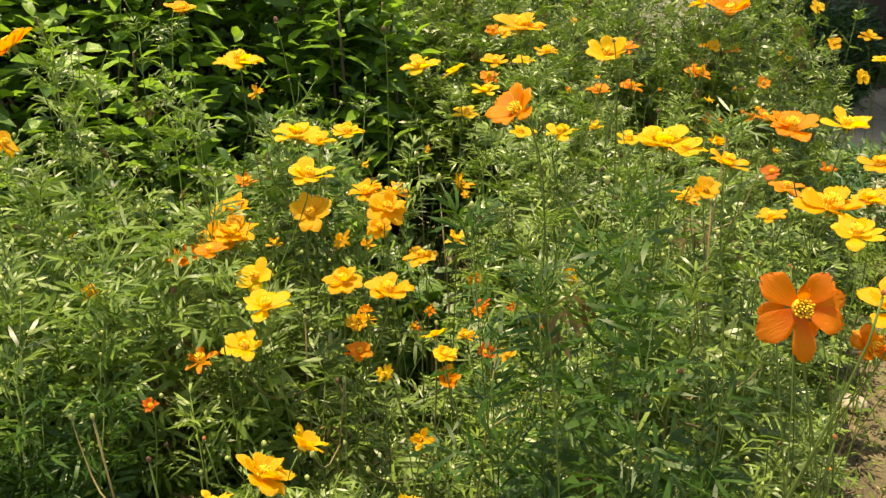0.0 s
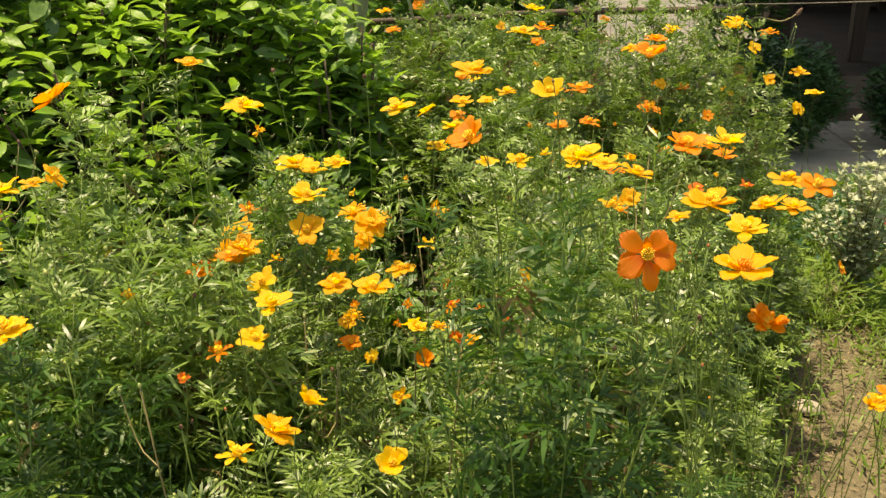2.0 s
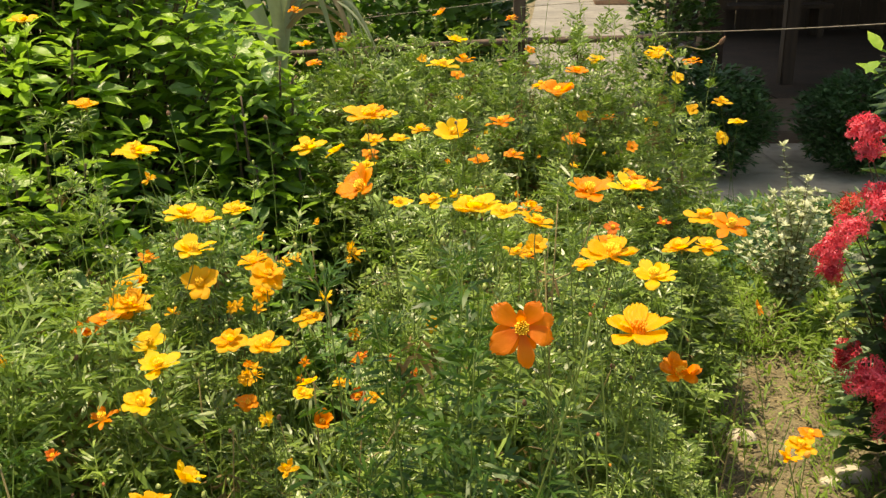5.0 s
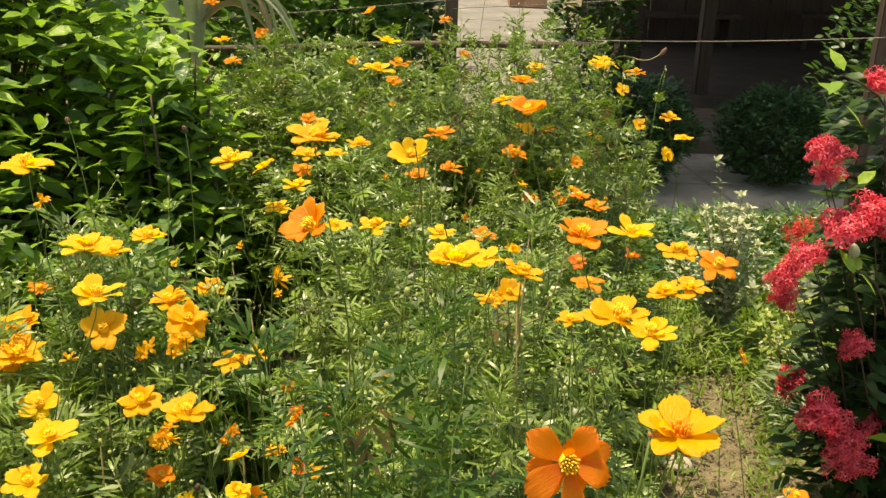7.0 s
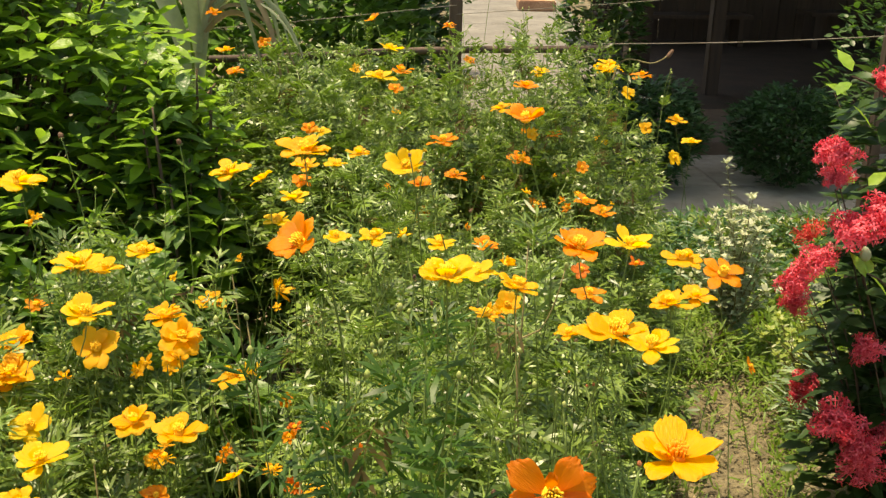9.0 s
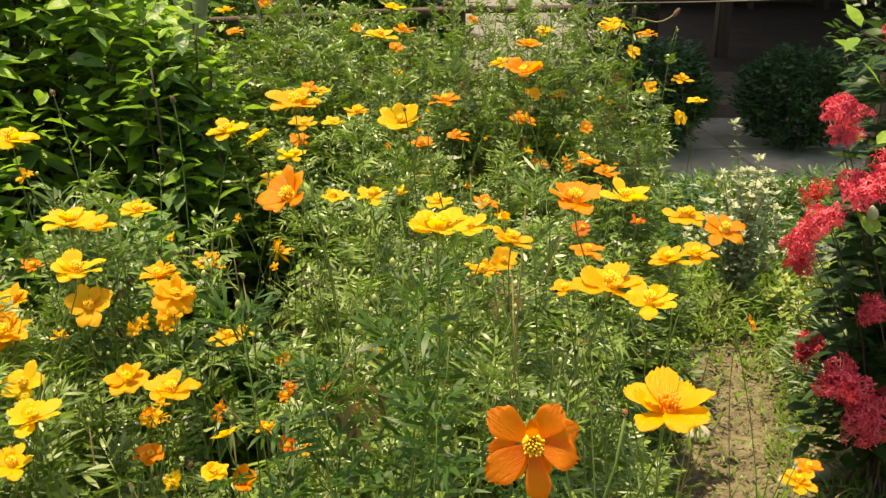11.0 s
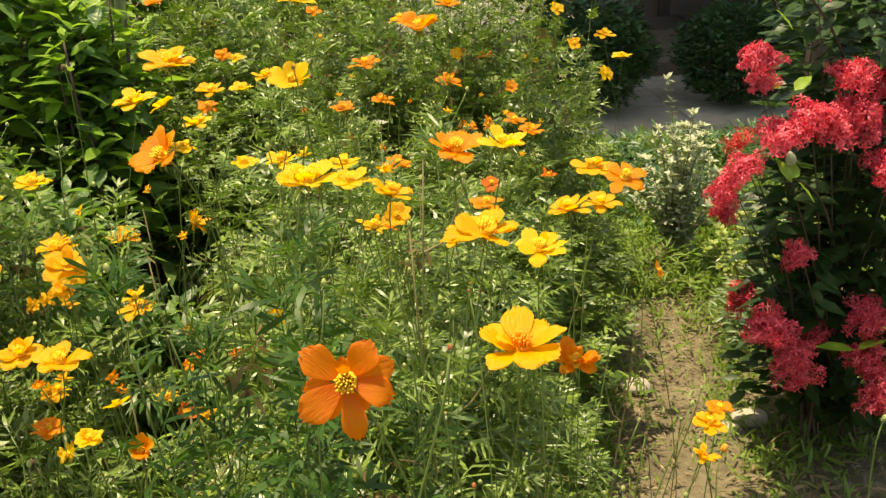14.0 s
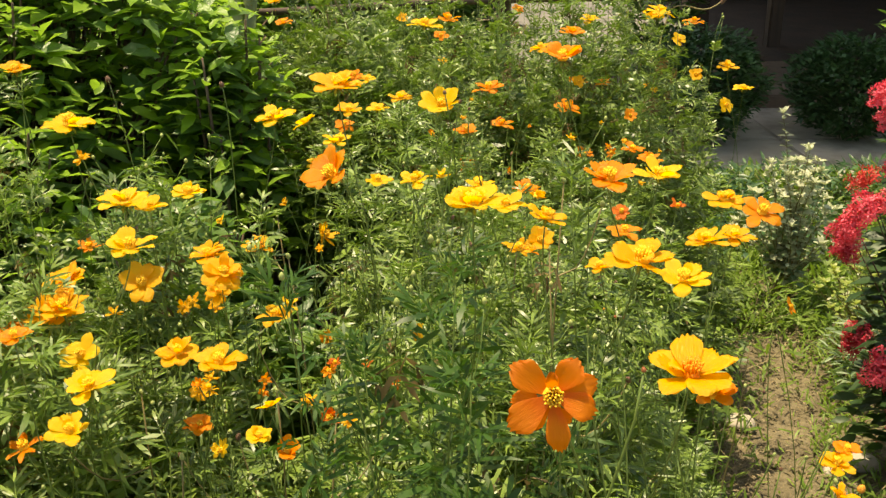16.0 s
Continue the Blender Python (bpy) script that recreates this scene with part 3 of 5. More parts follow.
def under_heads(x, y, reach=0.15):
    """The lowest flower round about, which the leaves stay below."""
    near = [0.86] if 0.92 < y < 1.2 and abs(x + 0.02) < 0.10 else []
    near += [h[2] for h in HEADS if (h[0] - x) ** 2 + (h[1] - y) ** 2 < reach ** 2]
    return min(near) if near else 9.0


def grow_bloom(x, y, z, size, colour, tilt, azimuth, ragged, double, lift, petals):
    """One cosmos plant with its flower at (x, y, z); the flower leans by tilt degrees towards azimuth."""
    ragged = ragged or (size < 0.034 and not double and rng.random() < 0.7)
    plant, bx, by, foot = rooted(x, y, z, LABELS[colour] if not ragged else "cosmos plant with a ragged, half-withered " + colour + " flower", "flower", "flowering cosmos plants")
    if tilt < 26:
        tilt *= 0.45
    way = Vector((math.sin(radians(tilt)) * math.cos(radians(azimuth)), math.sin(radians(tilt)) * math.sin(radians(azimuth)), math.cos(radians(tilt))))
    if lift is None:
        lift = rng.uniform(-3, 15) if tilt < 34 else rng.uniform(4, 20) if tilt < 58 else rng.uniform(-6, 14)
    r = size * 0.53
    turn = way.to_track_quat("Z", "Y").to_matrix().to_4x4() @ pose(0, 0, 0, 0, 0, 0 if petals else rng.uniform(0, 360))
    local = Matrix.Translation((x - bx, y - by, z)) @ turn @ Matrix.Scale(r, 4)
    head = put("flower_head", CENTRE_DEEP if colour == "gold" else CENTRE, plant, local)
    put("calyx", CALYX, head)
    rows = list(petals or ())
    if not petals:
        count = 10 if ragged else 7 if rng.random() < 0.2 else 8
        for k in range(count):
            rows.append((360 / count * k + rng.uniform(-8, 8) * (3 if ragged else 1), rng.uniform(0.80, 1.10) * (rng.uniform(0.6, 1.0) if ragged else 1),
                         rng.uniform(0.82, 1.12) * (0.5 if ragged else 1), lift + (6 if k % 2 else -3) + rng.uniform(-8, 8) + (rng.uniform(-15, 50) if ragged else 0)))
        if double:
            rows += [(rng.uniform(0, 360), rng.uniform(0.7, 0.95), rng.uniform(0.5, 0.75), rng.uniform(12, 48)) for k in range(8)]
        elif size > 0.043 and tilt < 26 and not ragged:
            # a few short inner petals that stand round the centre
            rows += [(rng.uniform(0, 360), rng.uniform(0.5, 0.72), rng.uniform(0.6, 0.85), rng.uniform(24, 58)) for k in range(rng.integers(1, 4))]
    for k, (ang, grow, wide, up) in enumerate(rows):
        put("petal", PETALS[colour][rng.integers(6)], head,
            pose(0, 0, 0.012 * (k % 2), 0, 0, ang) @ pose(0, 0, 0, up, rng.uniform(-10, 10), 0) @ Matrix.Diagonal((wide, grow, 1, 1)))
    tip = Vector((x - bx, y - by, z)) - way * r * 0.2
    put("stalk", stalk_mesh(tip, way, (rng.uniform(-0.02, 0.02), rng.uniform(-0.02, 0.02), foot)), plant)


def bud_mesh(colour):
    bm = bmesh.new()
    bmesh.ops.create_uvsphere(bm, u_segments=9, v_segments=7, radius=0.5)
    for v in bm.verts:
        k = 0.5 + v.co.z
        v.co = Vector((v.co.x * (0.8 + 0.25 * (1 - k)), v.co.y * (0.8 + 0.25 * (1 - k)), v.co.z * 1.15))
        v.co.xy = v.co.xy * (1 + 0.08 * math.cos(8 * math.atan2(v.co.y, v.co.x)))
    me = bpy.data.meshes.new("bud")
    bm.to_mesh(me)
    bm.free()
    me.materials.append(M_BUD[colour])
    return me


BUDS = {c: bud_mesh(c) for c in M_BUD}


def grow_bud(x, y, z, size, colour):
    """A cosmos plant with one closed bud or seed head."""
    plant, bx, by, foot = rooted(x, y, z - 0.03, "cosmos plant with a closed " + colour + " bud on a thin stalk", "flower", "budding cosmos plants")
    way = Vector((rng.uniform(-0.4, 0.4), rng.uniform(-0.4, 0.4), 1)).normalized()
    m = Matrix.Translation((x - bx, y - by, z)) @ way.to_track_quat("Z", "Y").to_matrix().to_4x4() @ Matrix.Scale(size * 0.5, 4)
    head = put("bud", BUDS[colour], plant, m)
    put("calyx", CALYX, head, Matrix.Translation((0, 0, -0.36)) @ Matrix.Scale(1.5, 4))
    put("stalk", stalk_mesh(Vector((x - bx, y - by, z)) - way * size * 0.4, way, (0, 0, foot), 0.0008), plant)


# ---- the flowers of the bed ----
bloom(0.181, 0.805, 1.265, 0.058, "yellow", 2, -90)
bloom(0.255, 0.871, 1.228, 0.046, "amber", 22, 0)
bloom(0.321, 0.911, 1.252, 0.059, "orange", 22, -80, lift=16)
bloom(0.358, 0.867, 1.268, 0.046, "yellow", 8, -60)
bloom(0.586, 1.328, 1.084, 0.062, "amber", 6, -90)
bloom(0.577, 1.162, 1.124, 0.060, "orange", 27, -70, lift=4)
bloom(0.386, 1.097, 1.126, 0.040, "orange", 15, -90)
bloom(0.483, 1.083, 1.117, 0.055, "amber", 22, 180)
bloom(0.560, 1.200, 1.076, 0.054, "amber", 6, -90)
bloom(0.326, 0.785, 1.218, 0.064, "amber", 15, -90)
bloom(0.408, 0.925, 1.137, 0.060, "yellow", 12, -60)
bloom(0.322, 0.930, 1.151, 0.035, "amber", 25, 180)
bloom(0.311, 0.584, 1.219, 0.060, "gold", 15, -95, lift=14)
bloom(0.447, 0.914, 1.007, 0.066, "orange", 30, -95, ragged=True, double=True)
bloom(0.196, 0.450, 1.287, 0.047, "deep", 66, -95, petals=OPEN_PETALS)
bloom(0.055, 0.903, 1.264, 0.059, "orange", 46, -146, lift=22)
bloom(0.076, 1.541, 1.054, 0.049, "yellow", 6, -90)
bloom(0.135, 1.482, 1.073, 0.054, "yellow", 6, -90)
bloom(0.173, 1.313, 1.131, 0.032, "yellow", 6, -90)
bloom(0.229, 1.350, 1.105, 0.048, "yellow", 8, -90)
bloom(0.319, 1.500, 1.049, 0.048, "orange", 12, -90)
bloom(-0.016, 1.533, 1.087, 0.046, "yellow", 6, -90)
bloom(0.014, 1.502, 1.134, 0.047, "yellow", 6, -90)
bloom(-0.106, 1.685, 1.127, 0.073, "yellow", 10, -90)
bloom(-0.036, 1.533, 1.157, 0.042, "yellow", 40, 150)
bloom(0.055, 1.002, 1.327, 0.057, "amber", 8, -90)
bloom(0.116, 1.640, 1.171, 0.046, "amber", 10, -90)
bloom(0.076, 1.620, 1.156, 0.040, "yellow", 10, -90)
bloom(0.028, 1.620, 1.154, 0.048, "amber", 10, -90)
bloom(0.018, 1.640, 1.126, 0.036, "orange", 30, -90)
bloom(0.525, 2.200, 1.076, 0.034, "amber", 40, -90)
bloom(0.169, 1.181, 1.263, 0.057, "yellow", 27, -95, lift=26)
bloom(0.310, 2.133, 1.078, 0.074, "orange", 8, -90)
bloom(0.256, 2.050, 1.001, 0.057, "orange", 25, -90)
bloom(0.360, 2.300, 0.954, 0.056, "orange", 20, -90)
bloom(0.276, 2.325, 0.846, 0.054, "orange", 60, -90)
bloom(0.536, 2.396, 0.970, 0.073, "orange", 25, -60)
bloom(0.588, 2.552, 1.002, 0.062, "orange", 15, -90)
bloom(0.669, 2.600, 0.990, 0.045, "orange", 20, -90)
bloom(0.573, 2.345, 0.859, 0.058, "orange", 20, -90)
bloom(0.665, 2.208, 0.909, 0.064, "orange", 15, -90)
bloom(0.680, 2.100, 0.915, 0.066, "orange", 10, -90)
bloom(0.329, 1.257, 1.305, 0.061, "orange", 20, -120, lift=34)
bloom(0.320, 1.400, 1.295, 0.038, "amber", 20, 180)
bloom(0.505, 2.200, 1.189, 0.063, "orange", 15, -90)
bloom(0.173, 2.270, 1.199, 0.080, "yellow", 8, -90)
bloom(0.233, 2.400, 1.194, 0.059, "orange", 12, -90)
bloom(0.206, 2.200, 1.185, 0.036, "orange", 30, -90)
bloom(0.216, 2.700, 1.209, 0.070, "yellow", 25, 0)
bloom(0.120, 2.500, 1.182, 0.035, "amber", 40, -90)
bloom(0.790, 2.533, 1.189, 0.077, "yellow", 25, 0)
bloom(0.769, 2.500, 1.180, 0.061, "yellow", 10, -90)
bloom(0.645, 2.727, 1.140, 0.062, "yellow", 20, -90)
bloom(0.935, 2.700, 1.136, 0.064, "orange", 6, -90)
bloom(0.838, 2.500, 1.120, 0.046, "yellow", 40, -90)
bloom(0.914, 2.324, 1.083, 0.056, "amber", 8, -90)
bloom(0.956, 2.429, 0.962, 0.046, "yellow", 50, -60)
bloom(0.844, 2.350, 1.059, 0.041, "amber", 40, -90)
bloom(0.987, 2.400, 1.011, 0.055, "yellow", 12, -90)
bloom(0.920, 2.900, 1.340, 0.085, "yellow", 4, -90)
bloom(0.535, 3.000, 1.362, 0.085, "yellow", 8, -90)
bloom(-0.235, 2.750, 1.198, 0.052, "amber", 15, -90)
bloom(-0.139, 2.900, 1.195, 0.048, "orange", 45, -90)
bloom(-0.204, 2.663, 1.151, 0.054, "orange", 15, -90)
bloom(-0.281, 2.900, 1.284, 0.052, "orange", 10, -90)
bloom(0.178, 3.000, 1.257, 0.056, "orange", 30, 180)
bloom(0.412, 3.000, 1.239, 0.046, "orange", 6, -90)
bloom(0.464, 2.900, 1.147, 0.041, "orange", 35, -60)
bloom(0.019, 2.000, 1.139, 0.038, "orange", 30, -90)
bloom(0.044, 2.000, 1.130, 0.038, "yellow", 10, -90)
bloom(-0.334, 1.318, 1.212, 0.080, "yellow", 8, -90)
bloom(-0.283, 1.200, 1.200, 0.028, "amber", 30, -90)
bloom(-0.212, 1.118, 1.166, 0.066, "yellow", 8, -90)
bloom(-0.192, 1.150, 1.150, 0.043, "yellow", 6, -40)
bloom(-0.180, 1.297, 1.118, 0.054, "yellow", 6, -90)
bloom(-0.175, 0.995, 1.157, 0.058, "yellow", 14, -60)
bloom(-0.194, 1.087, 1.077, 0.053, "amber", 42, -95)
bloom(-0.100, 1.094, 1.083, 0.054, "amber", 28, -60, double=True)
bloom(-0.144, 1.217, 1.057, 0.055, "amber", 8, -90, double=True)
bloom(-0.113, 1.120, 1.047, 0.034, "amber", 30, -90, double=True)
bloom(-0.148, 1.639, 0.901, 0.060, "amber", 6, -90, double=True)
bloom(-0.035, 1.687, 0.905, 0.061, "amber", 50, -30, ragged=True)
bloom(-0.181, 1.210, 0.987, 0.031, "amber", 65, -90)
bloom(-0.087, 1.373, 0.891, 0.051, "amber", 10, -90, ragged=True)
bloom(-0.007, 0.985, 1.090, 0.032, "yellow", 10, -90)
bloom(-0.339, 1.221, 1.021, 0.058, "amber", 20, -120, double=True)
bloom(-0.296, 1.096, 1.040, 0.064, "amber", 22, -90, double=True)
bloom(-0.363, 1.400, 1.000, 0.047, "orange", 8, -90, ragged=True)
bloom(-0.246, 0.997, 1.028, 0.049, "yellow", 30, -90)
bloom(-0.146, 1.025, 1.013, 0.052, "amber", 18, -90, double=True)
bloom(-0.081, 0.945, 1.042, 0.057, "amber", 8, -90)
bloom(-0.218, 0.933, 1.022, 0.058, "yellow", 10, -90)
bloom(-0.108, 0.950, 1.014, 0.022, "orange", 40, -90)
bloom(-0.036, 0.950, 1.017, 0.021, "orange", 50, -60)
bloom(0.010, 1.200, 0.940, 0.022, "orange", 50, -90)
bloom(-0.012, 0.921, 0.943, 0.040, "orange", 27, -90, lift=38)
bloom(-0.005, 0.728, 1.088, 0.026, "yellow", 20, -90, double=True)
bloom(-0.028, 0.924, 0.999, 0.027, "yellow", 40, 120)
bloom(0.031, 0.974, 0.952, 0.038, "red", 40, -90, ragged=True)
bloom(-0.489, 1.550, 1.242, 0.055, "amber", 8, -90)
bloom(-0.602, 1.200, 1.252, 0.070, "orange", 45, 170)
bloom(-0.583, 0.950, 1.178, 0.065, "yellow", 6, -90)
bloom(-0.549, 0.980, 1.180, 0.034, "amber", 20, -90)
bloom(-0.528, 1.000, 1.184, 0.041, "amber", 50, 0)
bloom(-0.578, 0.900, 1.159, 0.038, "orange", 10, -90)
bloom(-0.619, 0.950, 1.092, 0.049, "yellow", 20, -90)
bloom(-0.721, 1.900, 1.361, 0.064, "yellow", 8, -90)
bloom(-0.481, 0.720, 1.083, 0.069, "yellow", 14, -60)
bloom(-0.323, 1.128, 1.017, 0.076, "amber", 20, -60, double=True)
bloom(-0.328, 1.200, 1.030, 0.063, "amber", 12, -90, ragged=True)
bloom(-0.364, 1.098, 1.003, 0.048, "orange", 12, -90, double=True)
bloom(-0.409, 0.914, 1.043, 0.028, "amber", 60, -90)
bloom(-0.301, 0.938, 0.946, 0.052, "orange", 25, -120, ragged=True)
bloom(-0.247, 0.934, 0.968, 0.051, "yellow", 20, -80, lift=14)
bloom(-0.176, 0.714, 0.957, 0.058, "amber", 32, 20, double=True)
bloom(-0.128, 0.680, 1.016, 0.042, "yellow", 40, 40, lift=42)
bloom(-0.210, 0.670, 0.954, 0.052, "yellow", 18, 60, ragged=True)
bloom(-0.039, 0.736, 0.900, 0.050, "yellow", 30, -90, lift=36)
bloom(-0.073, 1.300, 0.927, 0.053, "amber", 15, -90)
bloom(0.019, 1.117, 0.933, 0.031, "orange", 40, -90)
bloom(-0.123, 1.000, 0.932, 0.033, "orange", 30, -90)
bloom(-0.132, 1.050, 0.949, 0.030, "amber", 50, -90)
bloom(0.688, 1.077, 0.798, 0.050, "amber", 20, -90)
bloom(0.554, 0.811, 0.945, 0.038, "gold", 12, -90, ragged=True)
bloom(0.711, 1.100, 0.803, 0.040, "orange", 10, 0)
bloom(0.638, 1.176, 0.984, 0.024, "orange", 60, -30)
bloom(-0.025, 0.720, 1.003, 0.032, "amber", 50, -90, ragged=True)
bloom(-0.132, 1.000, 0.929, 0.030, "orange", 25, -90, ragged=True)
bloom(-0.144, 1.100, 0.918, 0.030, "amber", 30, -90)
bloom(0.024, 1.150, 0.927, 0.027, "red", 30, -90)
bloom(0.065, 1.200, 0.898, 0.020, "red", 50, -90)
bloom(0.106, 1.100, 0.922, 0.020, "red", 50, -90)
bloom(-0.065, 1.100, 0.916, 0.020, "orange", 60, -90)
bloom(-0.190, 1.300, 0.952, 0.032, "amber", 60, -90)
bloom(0.246, 1.000, 1.145, 0.040, "amber", 20, -90, ragged=True)
bloom(0.272, 1.020, 1.147, 0.034, "amber", 40, -90)
bloom(-0.288, 0.750, 1.006, 0.024, "red", 30, -90, ragged=True)
bloom(-0.147, 1.250, 0.965, 0.029, "amber", 40, -90)
bloom(0.219, 0.900, 1.231, 0.040, "yellow", 10, -90)
bloom(0.251, 0.920, 1.232, 0.029, "amber", 40, 40)
bloom(-0.249, 0.850, 1.126, 0.035, "orange", 8, -90)
bloom(0.441, 1.350, 1.061, 0.031, "red", 30, -90)
bloom(0.540, 1.400, 1.050, 0.032, "red", 30, -90)
bloom(0.675, 2.300, 0.971, 0.037, "orange", 50, -90)
bloom(-0.121, 1.050, 0.950, 0.031, "amber", 10, -90, ragged=True)
bloom(0.055, 0.950, 0.963, 0.028, "amber", 30, -90)
bud(0.250, 0.481, 1.283, 0.006, "red")
bud(0.277, 0.566, 1.130, 0.007, "red")
bud(-0.258, 0.800, 0.937, 0.009, "red")
bud(-0.111, 0.800, 0.940, 0.008, "green")
bud(0.032, 0.720, 0.965, 0.008, "green")
bud(-0.228, 0.700, 0.971, 0.008, "green")
bud(-0.294, 1.380, 1.263, 0.016, "brown")
bud(-0.136, 1.380, 1.253, 0.016, "brown")
bud(0.171, 1.150, 1.288, 0.009, "brown")
bud(0.204, 1.200, 1.256, 0.008, "brown")
bud(0.322, 0.850, 1.134, 0.006, "red")
bud(0.604, 1.200, 0.962, 0.012, "green")
bud(0.657, 1.100, 0.793, 0.012, "green")
bud(0.658, 1.050, 0.873, 0.010, "green")
bud(0.673, 1.300, 0.777, 0.012, "brown")
bud(0.739, 0.800, 0.980, 0.013, "green")
bud(0.569, 0.854, 0.934, 0.011, "green")
bud(0.565, 0.871, 0.972, 0.011, "green")
bud(0.595, 0.847, 0.928, 0.018, "orange")
bud(0.452, 0.808, 0.918, 0.009, "green")
bud(0.533, 0.795, 0.915, 0.010, "green")
bud(0.514, 0.865, 0.943, 0.009, "brown")
bud(0.508, 0.872, 0.957, 0.008, "green")
bud(0.471, 0.807, 0.922, 0.010, "green")
bud(0.059, 1.250, 1.034, 0.010, "green")
bud(0.191, 1.180, 1.270, 0.011, "brown")
bud(0.343, 0.900, 1.109, 0.007, "red")
bud(0.301, 0.620, 1.064, 0.006, "orange")
bud(0.266, 0.700, 1.181, 0.005, "green")
bud(0.254, 1.300, 1.092, 0.008, "green")
bud(0.072, 0.700, 1.189, 0.005, "green")

heads = np.array(HEADS)


def canopy(x, y):
    """Height of the leaves over the bed: a little under the flowers round about."""
    d2 = (heads[:, 0] - x) ** 2 + (heads[:, 1] - y) ** 2
    w = 1.0 / (d2 + 0.02) ** 2
    return float((w * heads[:, 2]).sum() / w.sum())


# small buds and seed heads scattered through the bed
for k in range(32):
    gy = 0.6 + 1.9 * rng.random() ** 1.3
    gx = rng.uniform(bed_left(gy) + 0.3 if gy < 1.4 else bed_left(gy), bed_right(gy))
    bud(gx, gy, canopy(gx, gy) - rng.uniform(0.02, 0.14), rng.uniform(0.005, 0.008), ("green", "green", "brown", "green", "orange")[k % 5])
# small faded flowers, half hidden among the leaves
for k in range(30):
    gy = 0.75 + 1.7 * rng.random()
    gx = rng.uniform(bed_left(gy) + 0.2, bed_right(gy) - 0.05)
    bloom(gx, gy, canopy(gx, gy) - rng.uniform(0.01, 0.10), rng.uniform(0.018, 0.034), ("amber", "amber", "orange", "amber", "yellow")[k % 5], rng.uniform(10, 70), rng.uniform(-160, -20), ragged=bool(k % 3))
for make, row in ROWS:
    make(*row)

# ---- leafy cosmos plants between the flowers ----


FAR_MASS = {"foliage": [], "stem": []}


def thicket(x, y, height, scale, kinds):
    """One plant towards the back of the bed; the farthest ones join into one growth."""
    stem, leaves = kinds[rng.integers(len(kinds))]
    m = Matrix.LocRotScale((0, 0, 0), Euler((0, 0, rng.uniform(0, 6.28))), (scale, scale, height))
    if y < 2.1:
        plant = thing("cosmos_plant", x, y, 0.0, "leafy green cosmos plant at the back of the bed", "plant", "leafy cosmos plants")
        put("stem", stem, plant, m)
        put("foliage", leaves, plant, m)
        return
    m = np.array(Matrix.Translation((x, y, 0)) @ m)
    for key, me in (("foliage", leaves), ("stem", stem)):
        v, t, k = np.empty(3 * len(me.vertices), np.float32), np.empty(3 * len(me.polygons), np.int32), np.empty(len(me.polygons), np.int32)
        me.vertices.foreach_get("co", v)
        me.loops.foreach_get("vertex_index", t)
        me.polygons.foreach_get("material_index", k)
        FAR_MASS[key].append((v.reshape(-1, 3) @ m[:3, :3].T + m[:3, 3], t.reshape(-1, 3), k))


y = 0.40
while y < 3.25:
    x = bed_left(y)
    while x < bed_right(y):
        px, py = x + rng.uniform(-0.05, 0.05), y + rng.uniform(-0.05, 0.05)
        gap = in_gap(px, py)
        crowded = any((px - q[0]) ** 2 + (py - q[1]) ** 2 < 0.075 ** 2 for q in BASES)
        if not gap and not crowded and py > bed_front(px):
            BASES.append((px, py))
            edge = min(1.0, 0.50 + 1.8 * min(bed_right(py) - px, px - bed_left(py) + 0.25))
            h = min(leaf_top(py) - rng.uniform(-0.06, 0.16), under_heads(px, py, 0.10) - 0.06, canopy(px, py) - rng.uniform(0.03, 0.33)) * edge
            if py > 1.75:
                thicket(px, py, max(0.3, h), rng.uniform(1.1, 1.35), BACK)
                x += 0.15 if y < 2.2 else 0.18
                continue
            plant = thing("cosmos_plant", px, py, 0.0, "leafy green cosmos plant without flowers in the bed", "plant", "leafy cosmos plants")
            lush = in_lush_shade(px, py)
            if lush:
                tagged(plant, "lush cosmos plant without flowers, its dark green deepened for shade")
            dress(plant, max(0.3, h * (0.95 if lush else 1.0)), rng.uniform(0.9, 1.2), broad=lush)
        x += 0.135 if y < 2.2 else 0.155
    y += 0.13

# fresh bushy plants at the side of the bed
for k, (px, py, h) in enumerate(((-0.53, 0.97, 1.06), (-0.46, 1.01, 1.08), (-0.39, 1.04, 1.05), (-0.50, 0.92, 0.98), (-0.37, 0.97, 0.99), (-0.60, 1.02, 1.02))):
    plant = thing("cosmos_plant", px, py, 0.0, "bushy fresh green cosmos plant without flowers", "plant", "leafy cosmos plants")
    put("stem", LIGHT[k % 2][0], plant, pose(0, 0, 0, 0, 0, 77 * k) @ Matrix.Diagonal((1, 1, h, 1)))
    put("foliage", LIGHT[k % 2][1], plant, pose(0, 0, 0, 0, 0, 77 * k) @ Matrix.Diagonal((1, 1, h, 1)))

# leafy plants before the dark hollow beside the shrub
for px, py, h in ((-0.27, 1.54, 1.08), (-0.23, 1.46, 1.06), (-0.33, 1.44, 1.05)):
    plant = thing("cosmos_plant", px, py, 0.0, "leafy green cosmos plant without flowers in the bed", "plant", "leafy cosmos plants")
    dress(plant, h, 1.1)

# thin shoots with feathery tips before the shrub
for px, py, h in ((-0.60, 1.30, 1.22), (-0.53, 1.34, 1.16), (-0.47, 1.30, 1.10), (-0.40, 1.36, 1.12), (-0.62, 1.22, 1.08), (-0.53, 1.22, 1.02), (-0.44, 1.42, 1.07), (-0.35, 1.30, 1.03), (-0.20, 1.40, 1.11), (-0.29, 1.40, 1.03)):
    plant = thing("cosmos_plant", px, py, 0.0, "thin cosmos shoot with a feathery leafy tip", "plant", "leafy cosmos plants")
    dress(plant, h, rng.uniform(0.75, 0.95), airy=True)

